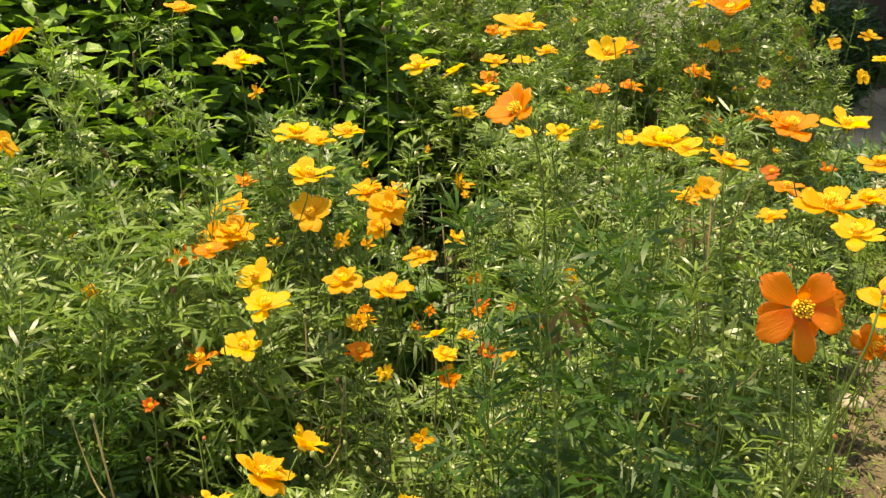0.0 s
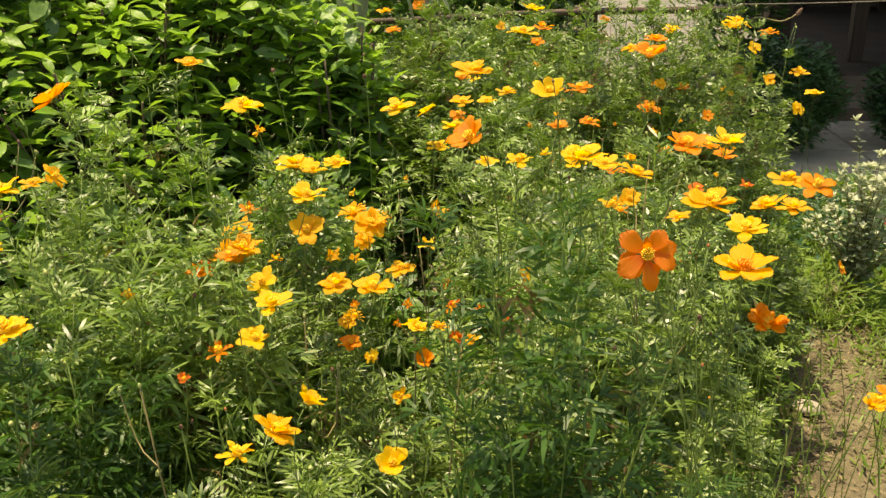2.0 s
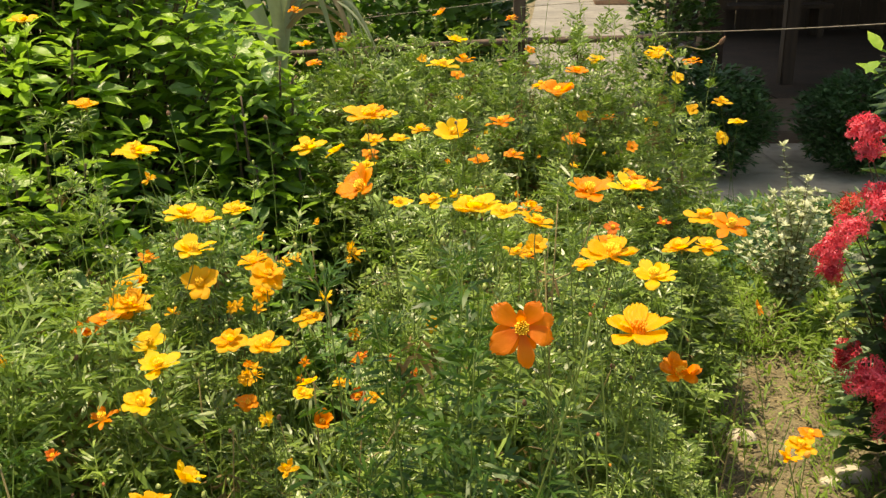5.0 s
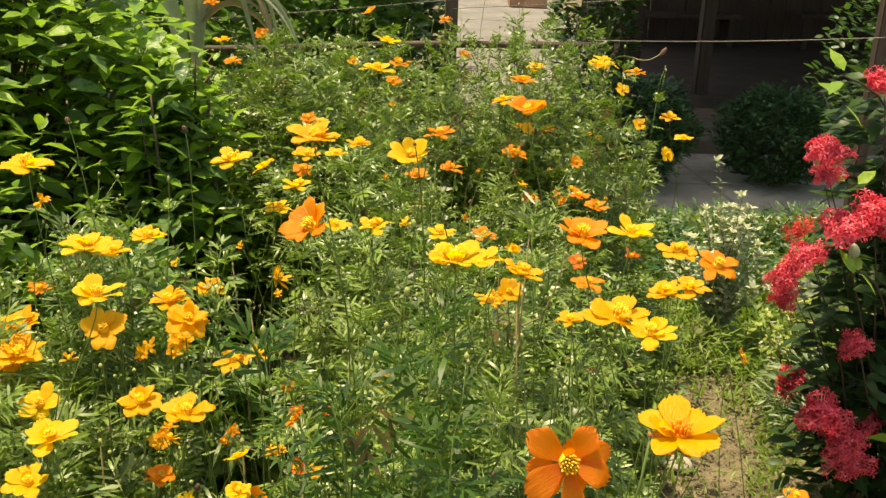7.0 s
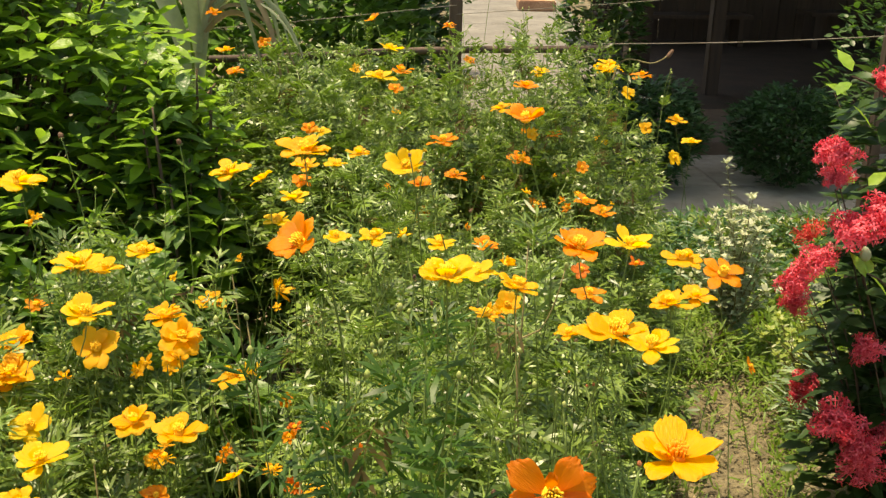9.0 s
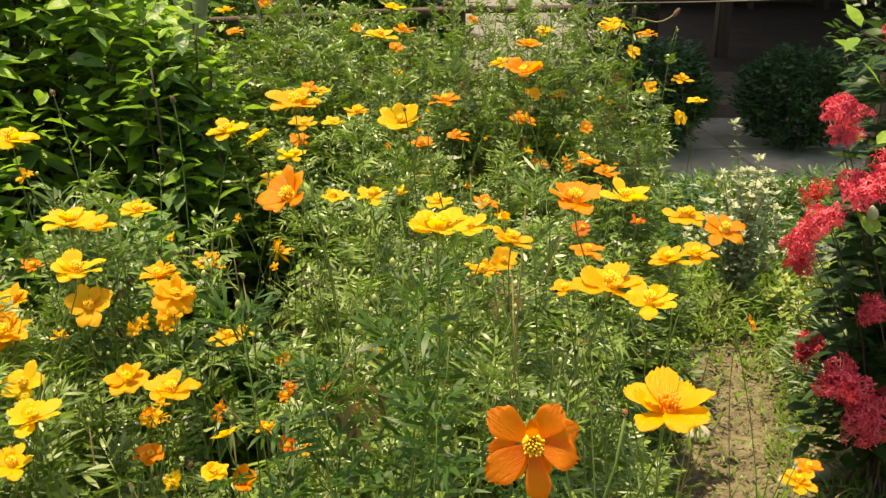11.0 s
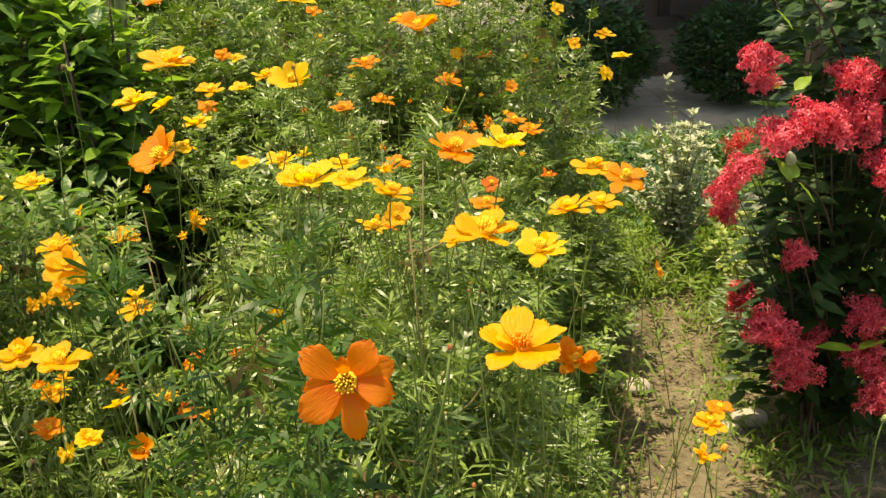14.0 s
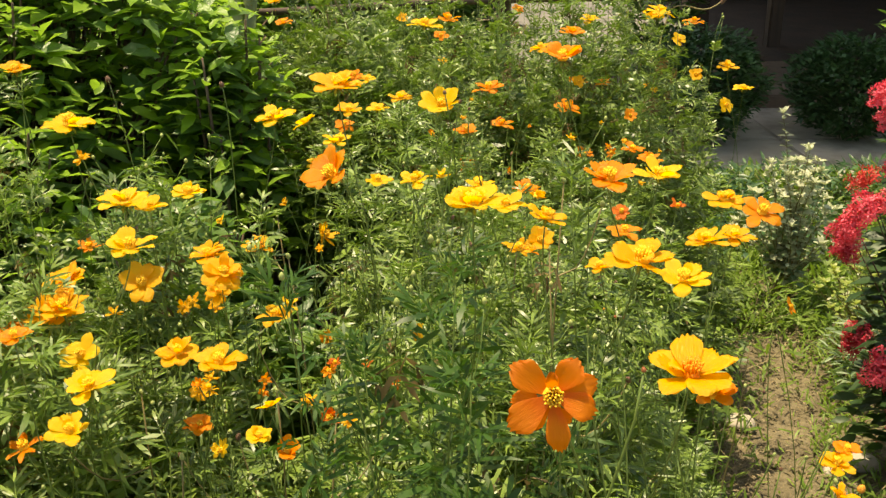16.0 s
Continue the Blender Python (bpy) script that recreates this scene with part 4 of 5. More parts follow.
# thin tall plants that stand over the back of the bed
for k in range(20):
    px, py = rng.uniform(0.05, 0.84), rng.uniform(2.2, 3.25)
    thicket(px, py, leaf_top(py) + rng.uniform(0.02, 0.20), rng.uniform(0.6, 0.95), AIRY)
for k in range(6):
    px, py = rng.uniform(0.55, 0.82), rng.uniform(2.4, 3.1)
    thicket(px, py, rng.uniform(1.14, 1.34), rng.uniform(0.8, 1.1), AIRY)
for k in range(22):
    px, py = rng.uniform(-0.22, 0.38), rng.uniform(2.55, 3.2)
    thicket(px, py, rng.uniform(1.04, 1.19), rng.uniform(0.8, 1.1), BACK if k % 3 else AIRY)
mass = thing("cosmos_thicket", 0.4, 2.5, 0.0, "dense leafy cosmos growth at the back of the bed", "plants", kind="stuff")
for key, mats in (("foliage", [M_LEAF, M_DEAD]), ("stem", [M_STEM, M_BUD["green"]])):
    v, t = joined([(a, b) for a, b, c in FAR_MASS[key]])
    put(key, raw_mesh(key, v - np.array([0.4, 2.5, 0.0]), t, mats, np.concatenate([c for a, b, c in FAR_MASS[key]])), mass)

# ---- big-leaved shrub beside the bed ----


def shrub(name, x, y, rx, ry, height, shoots, leaf, label, category, leaf_mat, young_mat=None, template=OVATE, per=8, low=0.15, young_share=0.35, seed=1, spread=0.06, group=""):
    """A shrub of leafy shoots that ends in whorls, on woody stems."""
    r = np.random.default_rng(seed)
    t = thing(name, x, y, 0.0, label, category, group)
    old, young, tubes = [], [], []
    for k in range(shoots):
        a = r.uniform(0, 6.28)
        up = r.uniform(low, 1.0)
        q = r.uniform(0.72, 1.05) if r.random() < 0.75 else r.uniform(0.3, 0.7)
        wide = math.sqrt(max(0.0, 1 - up ** 2.2)) * (0.75 + 0.25 * min(1, up / 0.3))
        lump = 1 + 0.16 * math.sin(3 * a + 5 * up + seed) + 0.1 * math.sin(7 * a - 4 * up)
        end = np.array([rx * q * wide * lump * math.cos(a), ry * q * wide * lump * math.sin(a), height * up * (0.94 + 0.1 * math.sin(4 * a + seed))])
        fresh = young_mat is not None and q > 0.6 and r.random() < young_share * (0.25 + 1.1 * up)
        if k % 6 == 0:
            s = np.linspace(0, 1, 6)[:, None]
            line = np.array([0.12 * rx * math.cos(a), 0.12 * ry * math.sin(a), 0]) * (1 - s) + end * np.concatenate([s ** 1.3, s ** 1.3, s], 1)
            tubes.append(tube(line, np.linspace(0.012, 0.003, 6) * min(1.0, height), 5))
        turn = r.uniform(0, 6.28)
        for i in range(per):
            turn += 2.4 + r.uniform(-0.3, 0.3)
            drop = spread * (i / per) * 2.2
            at = end - np.array([0, 0, drop]) + turned(turn) * 0.01
            size = leaf * (0.55 + 0.6 * i / per) * r.uniform(0.8, 1.2)
            (young if fresh and i < per * 0.75 else old).append(leaf_pose(at, turned(turn), 0.62 - 0.80 * i / per + r.uniform(-0.42, 0.40), size, r.uniform(-0.6, 0.6)))
    put("branching", raw_mesh("branching", *joined(tubes), M_BARK), t)
    put("foliage", raw_mesh("foliage", *scattered(template, old), leaf_mat), t)
    if young:
        put("young_foliage", raw_mesh("young_foliage", *scattered(template, young), young_mat), t, None, "bright yellow-green young leaves at the tips")
    return t


shrub("shrub", -1.10, 2.75, 0.98, 1.10, 1.75, 2250, 0.090, "tall dense shrub with pointed dark and lime-green leaves", "shrub", M_SHRUB, M_YOUNG, seed=3, young_share=0.85)
shrub("shrub", -1.85, 2.0, 0.95, 0.75, 1.65, 1350, 0.086, "dense shrub with pointed green leaves at the bed's edge", "shrub", M_SHRUB, M_YOUNG, seed=4, young_share=0.8)
shrub("shrub", -0.44, 2.08, 0.40, 0.30, 0.85, 420, 0.085, "low shrub with pointed dark green leaves", "shrub", M_SHRUB, M_YOUNG, seed=5, young_share=0.06)

shrub("shrub", -0.34, 2.46, 0.25, 0.20, 1.26, 150, 0.086, "young shrub with whorls of bright lime-green leaves", "shrub", M_SHRUB, M_YOUNG, seed=8, young_share=1.0, low=0.62)

# ---- plant with long arching blades ----
reed = thing("maize_plant", -0.36, 3.0, 0.0, "tall maize plant with pale blades and dry hanging leaves", "plant")
pv, pt = tube([(0, 0, 0), (0.01, 0, 0.6), (0.0, 0, 1.2), (-0.03, 0.01, 1.75)], [0.012, 0.011, 0.010, 0.007], 8)
put("stalk", raw_mesh("stalk", pv, pt, M_STEM), reed)


def blade(start, bend, end, width, material, label="", turn=1.0):
    """One long blade with a folded midrib, from start over bend to end."""
    a, b, c = (np.array(p, float) for p in (start, bend, end))
    s = np.linspace(0, 1, 18)[:, None]
    line = a * (1 - s) ** 2 + 2 * b * s * (1 - s) + c * s * s
    line[:, 0] += 0.004 * np.sin(11 * s[:, 0] + 9 * width)
    _, flat, rise = frames_along(line)
    side, up = flat * math.cos(turn) + rise * math.sin(turn), rise * math.cos(turn) - flat * math.sin(turn)
    w = width * (np.sin(np.pi * np.minimum(1, 0.15 + 0.85 * s) ** 0.8) + 0.05)
    rows = np.stack([line - side * w + up * 0.35 * w * np.cos(9 * s), line, line + side * w + up * 0.35 * w], 1).reshape(-1, 3)
    t = []
    for q in range(0, 3 * 17, 3):
        t += [(q, q + 1, q + 4), (q, q + 4, q + 3), (q + 1, q + 2, q + 5), (q + 1, q + 5, q + 4)]
    put("blade", raw_mesh("blade", rows, t, material), reed, None, label)


blade((0.015, -0.02, 1.16), (0.0, -0.04, 1.4), (-0.05, -0.05, 1.8), 0.020, M_BLADE, "", 1.4)
blade((0.0, 0.0, 1.0), (0.06, -0.03, 1.75), (0.22, -0.06, 1.08), 0.021, M_BLADE)
blade((0.0, 0.0, 1.1), (0.14, -0.02, 1.75), (0.30, -0.05, 1.16), 0.015, M_BLADE)
blade((0.0, 0.0, 1.0), (-0.15, 0.05, 1.8), (-0.42, 0.10, 1.3), 0.026, M_BLADE)
blade((0.0, 0.0, 1.2), (0.05, 0.2, 1.9), (0.1, 0.5, 1.5), 0.024, M_BLADE)
for k in range(7):
    q = k / 6
    blade((0.0, 0.0, 1.14 + 0.1 * q), (0.17 + 0.05 * q, -0.03 - 0.02 * q, 1.55 + 0.08 * math.sin(4 * k)), (0.34 + 0.055 * math.sin(2 * k + 1), -0.05 - 0.04 * q, 1.0 + 0.09 * math.cos(3 * k)),
          0.005 + 0.004 * (k % 3), M_STRAW if k % 2 else M_BLADE, "dry straw-coloured curled leaf", 0.5 + 0.3 * k)

# ---- ixora bush by the path ----


def cluster_mesh(seed, material, count=150):
    """A domed head of small four-petalled florets on long thin tubes, one unit across."""
    r = np.random.default_rng(seed)
    pieces = []
    for k in range(count):
        c = 1 - 1.15 * (k + 0.5) / count
        a = k * 2.39996 + r.uniform(-0.5, 0.5)
        n = np.array([math.sqrt(max(0.0, 1 - c * c)) * math.cos(a), math.sqrt(max(0.0, 1 - c * c)) * math.sin(a), 0.62 * c])
        at = n * 0.42 * r.uniform(0.62, 1.18) * (1 + 0.20 * math.sin(3 * a + seed) + 0.12 * math.sin(5 * a - seed))
        n = n + r.normal(0, 0.34, 3)
        n /= np.linalg.norm(n)
        x = np.cross(n, [0.3, 0.2, 1.0])
        x /= np.linalg.norm(x)
        yv = np.cross(n, x)
        pieces.append(tube([at * 0.15 - np.array([0, 0, 0.12]), at], [0.009, 0.011], 3))
        w, long = r.uniform(0, 1.57), r.uniform(0.08, 0.145)
        for p in range(4):
            d = x * math.cos(w + p * 1.57) + yv * math.sin(w + p * 1.57)
            e = np.cross(n, d)
            fold = r.uniform(-0.02, 0.05)
            pieces.append((np.array([at, at + d * long * 0.5 + e * 0.024 + n * 0.03, at + d * long * 0.5 - e * 0.024 + n * 0.03, at + d * long + n * fold]),
                           np.array([(0, 1, 2), (2, 1, 3)])))
    return raw_mesh("blossom", *joined(pieces), material)


ix_pink, ix_red = [cluster_mesh(k, M_IXORA) for k in (1, 2, 3)], [cluster_mesh(9, M_IXRED, 40)]
ixora = thing("ixora_bush", 1.52, 2.10, 0.0, "ixora bush with domed deep rose-pink flower clusters and dark leaves", "bush")
tips = []


def head_of(x, y, z, size, tilt=20, azimuth=-120, red=False):
    """One flower cluster of the ixora, on a twig from the bush's heart."""
    way = Vector((math.sin(radians(tilt)) * math.cos(radians(azimuth)), math.sin(radians(tilt)) * math.sin(radians(azimuth)), math.cos(radians(tilt))))
    m = Matrix.Translation((x - 1.52, y - 2.10, z)) @ way.to_track_quat("Z", "Y").to_matrix().to_4x4() @ pose(0, 0, 0, 0, 0, rng.uniform(0, 360)) @ Matrix.Scale(size * 0.94, 4)
    put("blossom", ix_red[0] if red else ix_pink[rng.integers(3)], ixora, m, "deep red cluster still in bud" if red else "")
    tips.append((np.array([x - 1.52, y - 2.10, z]), way))


head_of(1.13, 1.93, 1.09, 0.105)
head_of(1.15, 1.95, 1.035, 0.075)
head_of(1.28, 2.00, 1.23, 0.105)
head_of(1.36, 1.95, 1.04, 0.115)
head_of(1.49, 2.00, 1.00, 0.125)
head_of(1.16, 1.85, 0.945, 0.125)
head_of(1.24, 1.88, 0.97, 0.125)
head_of(1.30, 1.90, 0.94, 0.135)
head_of(1.41, 1.95, 0.92, 0.125)
head_of(1.37, 1.93, 0.97, 0.12)
head_of(1.17, 2.06, 0.87, 0.10, 35, 160, True)
head_of(1.10, 1.88, 0.87, 0.095, 40, 200)
head_of(1.08, 1.92, 0.81, 0.10, 60, 190)
head_of(1.10, 1.95, 0.75, 0.085, 80, 200)
head_of(1.44, 1.88, 0.85, 0.13)
head_of(1.49, 1.88, 0.81, 0.12)
head_of(1.235, 1.86, 0.665, 0.085, 50, 200)
head_of(1.28, 2.18, 0.40, 0.105, 60, 190)
head_of(1.18, 1.84, 0.50, 0.125, 30, -110)
head_of(1.23, 1.83, 0.435, 0.115, 50, -100)
head_of(1.26, 1.84, 0.385, 0.12, 70, -100)
head_of(1.38, 1.98, 0.39, 0.10, 60, -90)
head_of(1.46, 1.90, 0.47, 0.125, 40, -110)
head_of(1.45, 1.86, 0.38, 0.115, 60, -100)
head_of(1.47, 1.82, 0.30, 0.12, 70, -100)
head_of(1.62, 1.95, 0.75, 0.12)
head_of(1.66, 2.05, 1.10, 0.12)
twigs, leaves_ix = [], []
for p, way in tips:
    s = np.linspace(0, 1, 6)[:, None]
    foot = np.array([rng.uniform(-0.10, 0.10), rng.uniform(-0.08, 0.08), 0.02])
    mid = np.array([p[0] * 0.35, p[1] * 0.35, p[2] * 0.55])
    line = foot * (1 - s) ** 2 + 2 * mid * s * (1 - s) + (p - np.array(way) * 0.03) * s ** 2
    twigs.append(tube(line, np.linspace(0.004, 0.0013, 6), 5))
    for k in range(26):
        f = rng.uniform(0.3, 0.88)
        at = foot * (1 - f) ** 2 + 2 * mid * f * (1 - f) + (p - np.array(way) * 0.05) * f ** 2
        leaves_ix.append(leaf_pose(at, turned(rng.uniform(0, 6.28)), rng.uniform(-0.3, 0.5), rng.uniform(0.05, 0.08), rng.uniform(-0.6, 0.6)))
for k in range(2700):
    a, up, q = rng.uniform(0, 6.28), rng.uniform(0.12, 1.22), rng.uniform(0.2, 1.0)
    at = np.array([0.06 + 0.30 * q * math.cos(a), 0.04 + 0.20 * q * math.sin(a), up])
    leaves_ix.append(leaf_pose(at, turned(a + rng.uniform(-0.8, 0.8)), rng.uniform(-0.4, 0.6), rng.uniform(0.05, 0.085), rng.uniform(-0.6, 0.6)))
put("branching", raw_mesh("branching", *joined(twigs), M_WOOD), ixora)
put("foliage", raw_mesh("foliage", *scattered(GLOSSY, leaves_ix), M_IXLEAF), ixora)
pale = [leaf_pose((p[0] - 1.52, p[1] - 2.10, p[2]), turned(a), lift, size, tw) for p, a, lift, size, tw in (
    ((1.165, 1.80, 0.862), 2.4, 0.95, 0.062, 0.3), ((1.168, 1.80, 0.868), 1.1, 0.6, 0.05, -0.3), ((1.175, 1.795, 0.865), -0.5, -0.75, 0.060, 0.1), ((1.20, 1.96, 1.02), 2.6, 0.4, 0.06, 0.4),
    ((1.22, 1.94, 1.02), 0.4, 0.5, 0.06, -0.4), ((1.13, 1.92, 1.27), 2.0, 0.8, 0.06, 0.3), ((1.12, 1.91, 1.25), -2.4, -0.3, 0.058, 0.0), ((1.13, 1.92, 1.22), 3.0, 0.5, 0.055, 0.5),
    ((1.14, 1.91, 1.20), -1.0, -0.6, 0.06, 0.4), ((1.41, 1.84, 0.42), 0.2, 0.2, 0.09, 0.3), ((1.40, 1.84, 0.42), 2.8, 0.1, 0.09, 0.0), ((1.27, 1.90, 1.27), 1.2, 0.9, 0.06, 0.2))]
put("pale_foliage", raw_mesh("pale_foliage", *scattered(OVAL_SMALL, pale), M_YOUNG), ixora, None, "bright yellow-green young leaves")

bud_bm = bmesh.new()
bmesh.ops.create_uvsphere(bud_bm, u_segments=10, v_segments=8, radius=1.0)
for v in bud_bm.verts:
    k = 1 + 0.12 * math.cos(5 * math.atan2(v.co.y, v.co.x))
    v.co = Vector((0.010 * k * v.co.x * (1.1 - 0.4 * v.co.z), 0.010 * k * v.co.y * (1.1 - 0.4 * v.co.z), 0.018 * v.co.z))
white_bud = part("bud", bud_bm, M_CREAM, ixora, "closed cream-white bud", True)
white_bud.matrix_basis = pose(1.155 - 1.52, 1.80 - 2.10, 0.915, 15, -20, 0)
for q, (a, b) in enumerate((((0.02, 0.0, 0.30), (-0.352, -0.30, 0.87)), ((0.03, 0.02, 0.75), (-0.39, -0.18, 1.26)))):
    s = np.linspace(0, 1, 8)[:, None]
    line = np.array(a) * (1 - s) + np.array(b) * s + np.array([0, 0, 0.12]) * np.sin(np.pi * s)
    put("twig", raw_mesh("twig", *tube(line, np.linspace(0.004, 0.002, 8), 5), M_WOOD), ixora)

# ---- smaller plants beyond the path ----


def leaf_heap(name, x, y, rx, ry, z0, z1, count, leaf, mat, label, category, template=SMALL, seed=0, group="", kind=""):
    """A rounded plant of many small leaves on fine twigs."""
    r = np.random.default_rng(seed)
    t = thing(name, x, y, 0.0, label, category, group, kind)
    spots, tubes = [], []
    mid, half = (z0 + z1) / 2, (z1 - z0) / 2
    for k in range(count):
        a, c = r.uniform(0, 6.28), r.uniform(-1, 1)
        q = r.uniform(0.8, 1.04) if r.random() < 0.8 else r.uniform(0.3, 0.8)
        s = math.sqrt(1 - c * c)
        lump = 1 + 0.09 * math.sin(4 * a + 6 * c + seed) + 0.07 * math.sin(9 * a - 5 * c)
        at = np.array([rx * q * s * lump * math.cos(a), ry * q * s * lump * math.sin(a), mid + half * q * c * lump])
        spots.append(leaf_pose(at, turned(a + r.uniform(-1.1, 1.1)), r.uniform(-0.4, 0.9), leaf * r.uniform(0.7, 1.3), r.uniform(-0.7, 0.7)))
        if k % max(1, count // (26 if count > 100 else 5)) == 0:
            tubes.append(tube([(0.2 * at[0], 0.2 * at[1], 0.0), (0.5 * at[0], 0.5 * at[1], 0.5 * at[2]), tuple(at)], [0.0018, 0.0013, 0.0008], 4))
    put("branching", raw_mesh("branching", *joined(tubes), M_BARK), t)
    put("foliage", raw_mesh("foliage", *scattered(template, spots), mat), t)
    return t


leaf_heap("clipped_bush", 2.76, 5.45, 0.35, 0.33, 0.06, 0.62, 6500, 0.05, M_BUSH, "round clipped dark green bush on the paving", "bush", seed=21, group="clipped bushes")
leaf_heap("clipped_bush", 1.83, 5.45, 0.36, 0.33, 0.08, 0.68, 6500, 0.05, M_BUSH, "round clipped dark green bush on the paving", "bush", seed=22, group="clipped bushes")


def stemmed_shrub(x, y, ends, leaf, mat, extra, label, seed):
    """An airy shrub: thin stems from one foot, each with pairs of small leaves and a leafy tip."""
    r = np.random.default_rng(seed)
    t = thing("variegated_shrub", x, y, 0.0, label, "shrub")
    tubes, pale, green = [], [], []
    for ex, ey, ez in ends:
        q = np.linspace(0, 1, 9)[:, None]
        foot = np.array([r.uniform(-0.03, 0.03), r.uniform(-0.03, 0.03), 0.0])
        line = foot + (np.array([ex, ey, 0]) - foot) * q ** 1.5 + np.array([0, 0, ez]) * q ** 0.9 + 0.008 * np.concatenate([np.sin(6 * q + ex * 40), np.cos(5 * q + ey * 40), 0 * q], 1)
        tubes.append(tube(line, np.linspace(0.0032, 0.0011, 9), 5))
        turn = r.uniform(0, 6.28)
        for f in np.arange(0.25, 1.0, 0.022 / max(0.1, ez)):
            k = min(int(f * 8), 7)
            at = line[k] + (line[k + 1] - line[k]) * (f * 8 - k)
            turn += 1.57 + r.uniform(-0.4, 0.4)
            for side in (0.0, math.pi):
                (green if r.random() < 0.35 * (1.3 - f) else pale).append(leaf_pose(at, turned(turn + side), r.uniform(-0.25, 0.6), leaf * (1.15 - 0.35 * f) * r.uniform(0.75, 1.25), r.uniform(-0.6, 0.6)))
        for k in range(6):
            pale.append(leaf_pose(line[-1], turned(k * 1.05 + turn), r.uniform(0.3, 1.1), leaf * r.uniform(0.6, 1.0), r.uniform(-0.5, 0.5)))
    put("branching", raw_mesh("branching", *joined(tubes), M_DRYSTEM), t)
    put("foliage", raw_mesh("foliage", *scattered(OVAL_SMALL, pale), mat), t)
    put("green_foliage", raw_mesh("green_foliage", *scattered(OVAL_SMALL, green), extra), t, None, "plain grey-green leaves among the pale ones")


def dome(count, rx, ry, z0, z1, seed):
    """Ends of stems spread over a dome."""
    r = np.random.default_rng(seed)
    ends = []
    for k in range(count):
        a, q = k * 2.4 + r.uniform(-0.4, 0.4), math.sqrt((k + 0.5) / count)
        ends.append((rx * q * math.cos(a), ry * q * math.sin(a), z0 + (z1 - z0) * (1 - 0.8 * q * q) * r.uniform(0.8, 1.08)))
    return ends


stemmed_shrub(1.53, 3.25, [(-0.085, 0.0, 0.735)] + dome(40, 0.20, 0.17, 0.20, 0.62, 23), 0.036, M_CREAM, M_PALE, "airy shrub with small cream-edged leaves on thin stems", 23)
stemmed_shrub(1.66, 2.85, dome(34, 0.18, 0.15, 0.14, 0.42, 25), 0.030, M_LIME, M_CREAM, "low shrub with small lime and cream leaves", 25)
leaf_heap("low_plant", 1.36, 3.08, 0.20, 0.14, 0.0, 0.16, 320, 0.05, M_GRASS, "low tuft of narrow green leaves at the end of the path", "plant", small_leaf(0.16), 29)
leaf_heap("low_plant", 1.10, 3.20, 0.24, 0.22, 0.0, 0.26, 420, 0.06, M_GRASS, "low tuft of narrow green leaves by the path", "plant", small_leaf(0.16), 26)
leaf_heap("low_plant", 1.62, 2.62, 0.18, 0.16, 0.0, 0.22, 300, 0.06, M_PALE, "low grey-green plant by the path", "plant", small_leaf(0.2), 27)
# grassy growth in the dark bush green, which stands in for its shade
for k, (x, y, rx, h) in enumerate(((1.45, 4.15, 0.34, 0.24), (1.95, 4.30, 0.40, 0.22), (2.45, 4.35, 0.36, 0.20), (1.75, 3.75, 0.30, 0.20))):
    leaf_heap("low_plant", x, y, rx, 0.26, -0.05, h, 620, 0.06, M_BUSH, "low grassy growth before the paving, coloured dark for shade", "plant", small_leaf(0.3), 60 + k, "ground cover plants")
leaf_heap("garden_shrub", 2.75, 4.1, 0.45, 0.4, 0.2, 1.75, 2600, 0.05, M_FAR, "tall dark leafy shrub behind the ixora", "shrub", OVAL_SMALL, 28)

# shrubs behind the fence
# the last one is an added dark backing where deep shade lies
for k, (x, y, rx, ry, h, n) in enumerate(((-0.35, 5.6, 0.85, 0.6, 1.55, 5200), (0.33, 6.3, 0.40, 0.5, 1.35, 2000), (-1.7, 5.2, 0.9, 0.7, 1.9, 3000),
                                          (2.24, 8.1, 0.34, 0.45, 1.45, 1400), (-0.6, 8.5, 1.1, 0.8, 1.9, 1800), (0.55, 9.6, 0.7, 0.7, 1.7, 1500), (-0.5, 6.9, 1.05, 0.5, 1.9, 4000))):
    leaf_heap("garden_shrub", x, y, rx, ry, 0.05, h, n, 0.09, M_HEDGE if k in (0, 2) else M_FAR, "dark green leafy shrub behind the fence", "shrub", OVAL_SMALL, 40 + k, "shrubs behind the fence")
leaf_heap("low_hedge", 0.35, 4.15, 0.75, 0.3, 0.0, 0.80, 1700, 0.05, M_GRASS, "sunlit low green growth behind the fence", "hedge", small_leaf(0.3), 50)

# far trees that close the view
r = np.random.default_rng(77)
spots = []
for k in range(9000):
    a = r.uniform(-1.25, 1.25)
    d = r.uniform(26, 33)
    h = r.uniform(0, 1) ** 0.8 * (7 + 2.0 * math.sin(5 * a) + 1.0 * math.sin(13 * a + 1))
    spots.append(leaf_pose((d * math.sin(a), d * math.cos(a), h), turned(r.uniform(0, 6.28)), r.uniform(-0.6, 0.9), r.uniform(0.5, 0.95), r.uniform(-0.7, 0.7)))
woods = put("far_woods", raw_mesh("far_woods", *scattered(small_leaf(0.6), spots), M_FAR))
tagged(woods, "dark belt of trees far behind the garden", "trees", kind="stuff")

# ---- grass and litter along the path ----
r = np.random.default_rng(88)


def path_middle(y):
    return float(np.interp(y, [1.2, 1.93, 2.3, 2.55, 2.85, 3.1, 3.6], [0.88, 1.04, 1.13, 1.23, 1.32, 1.40, 1.65]))


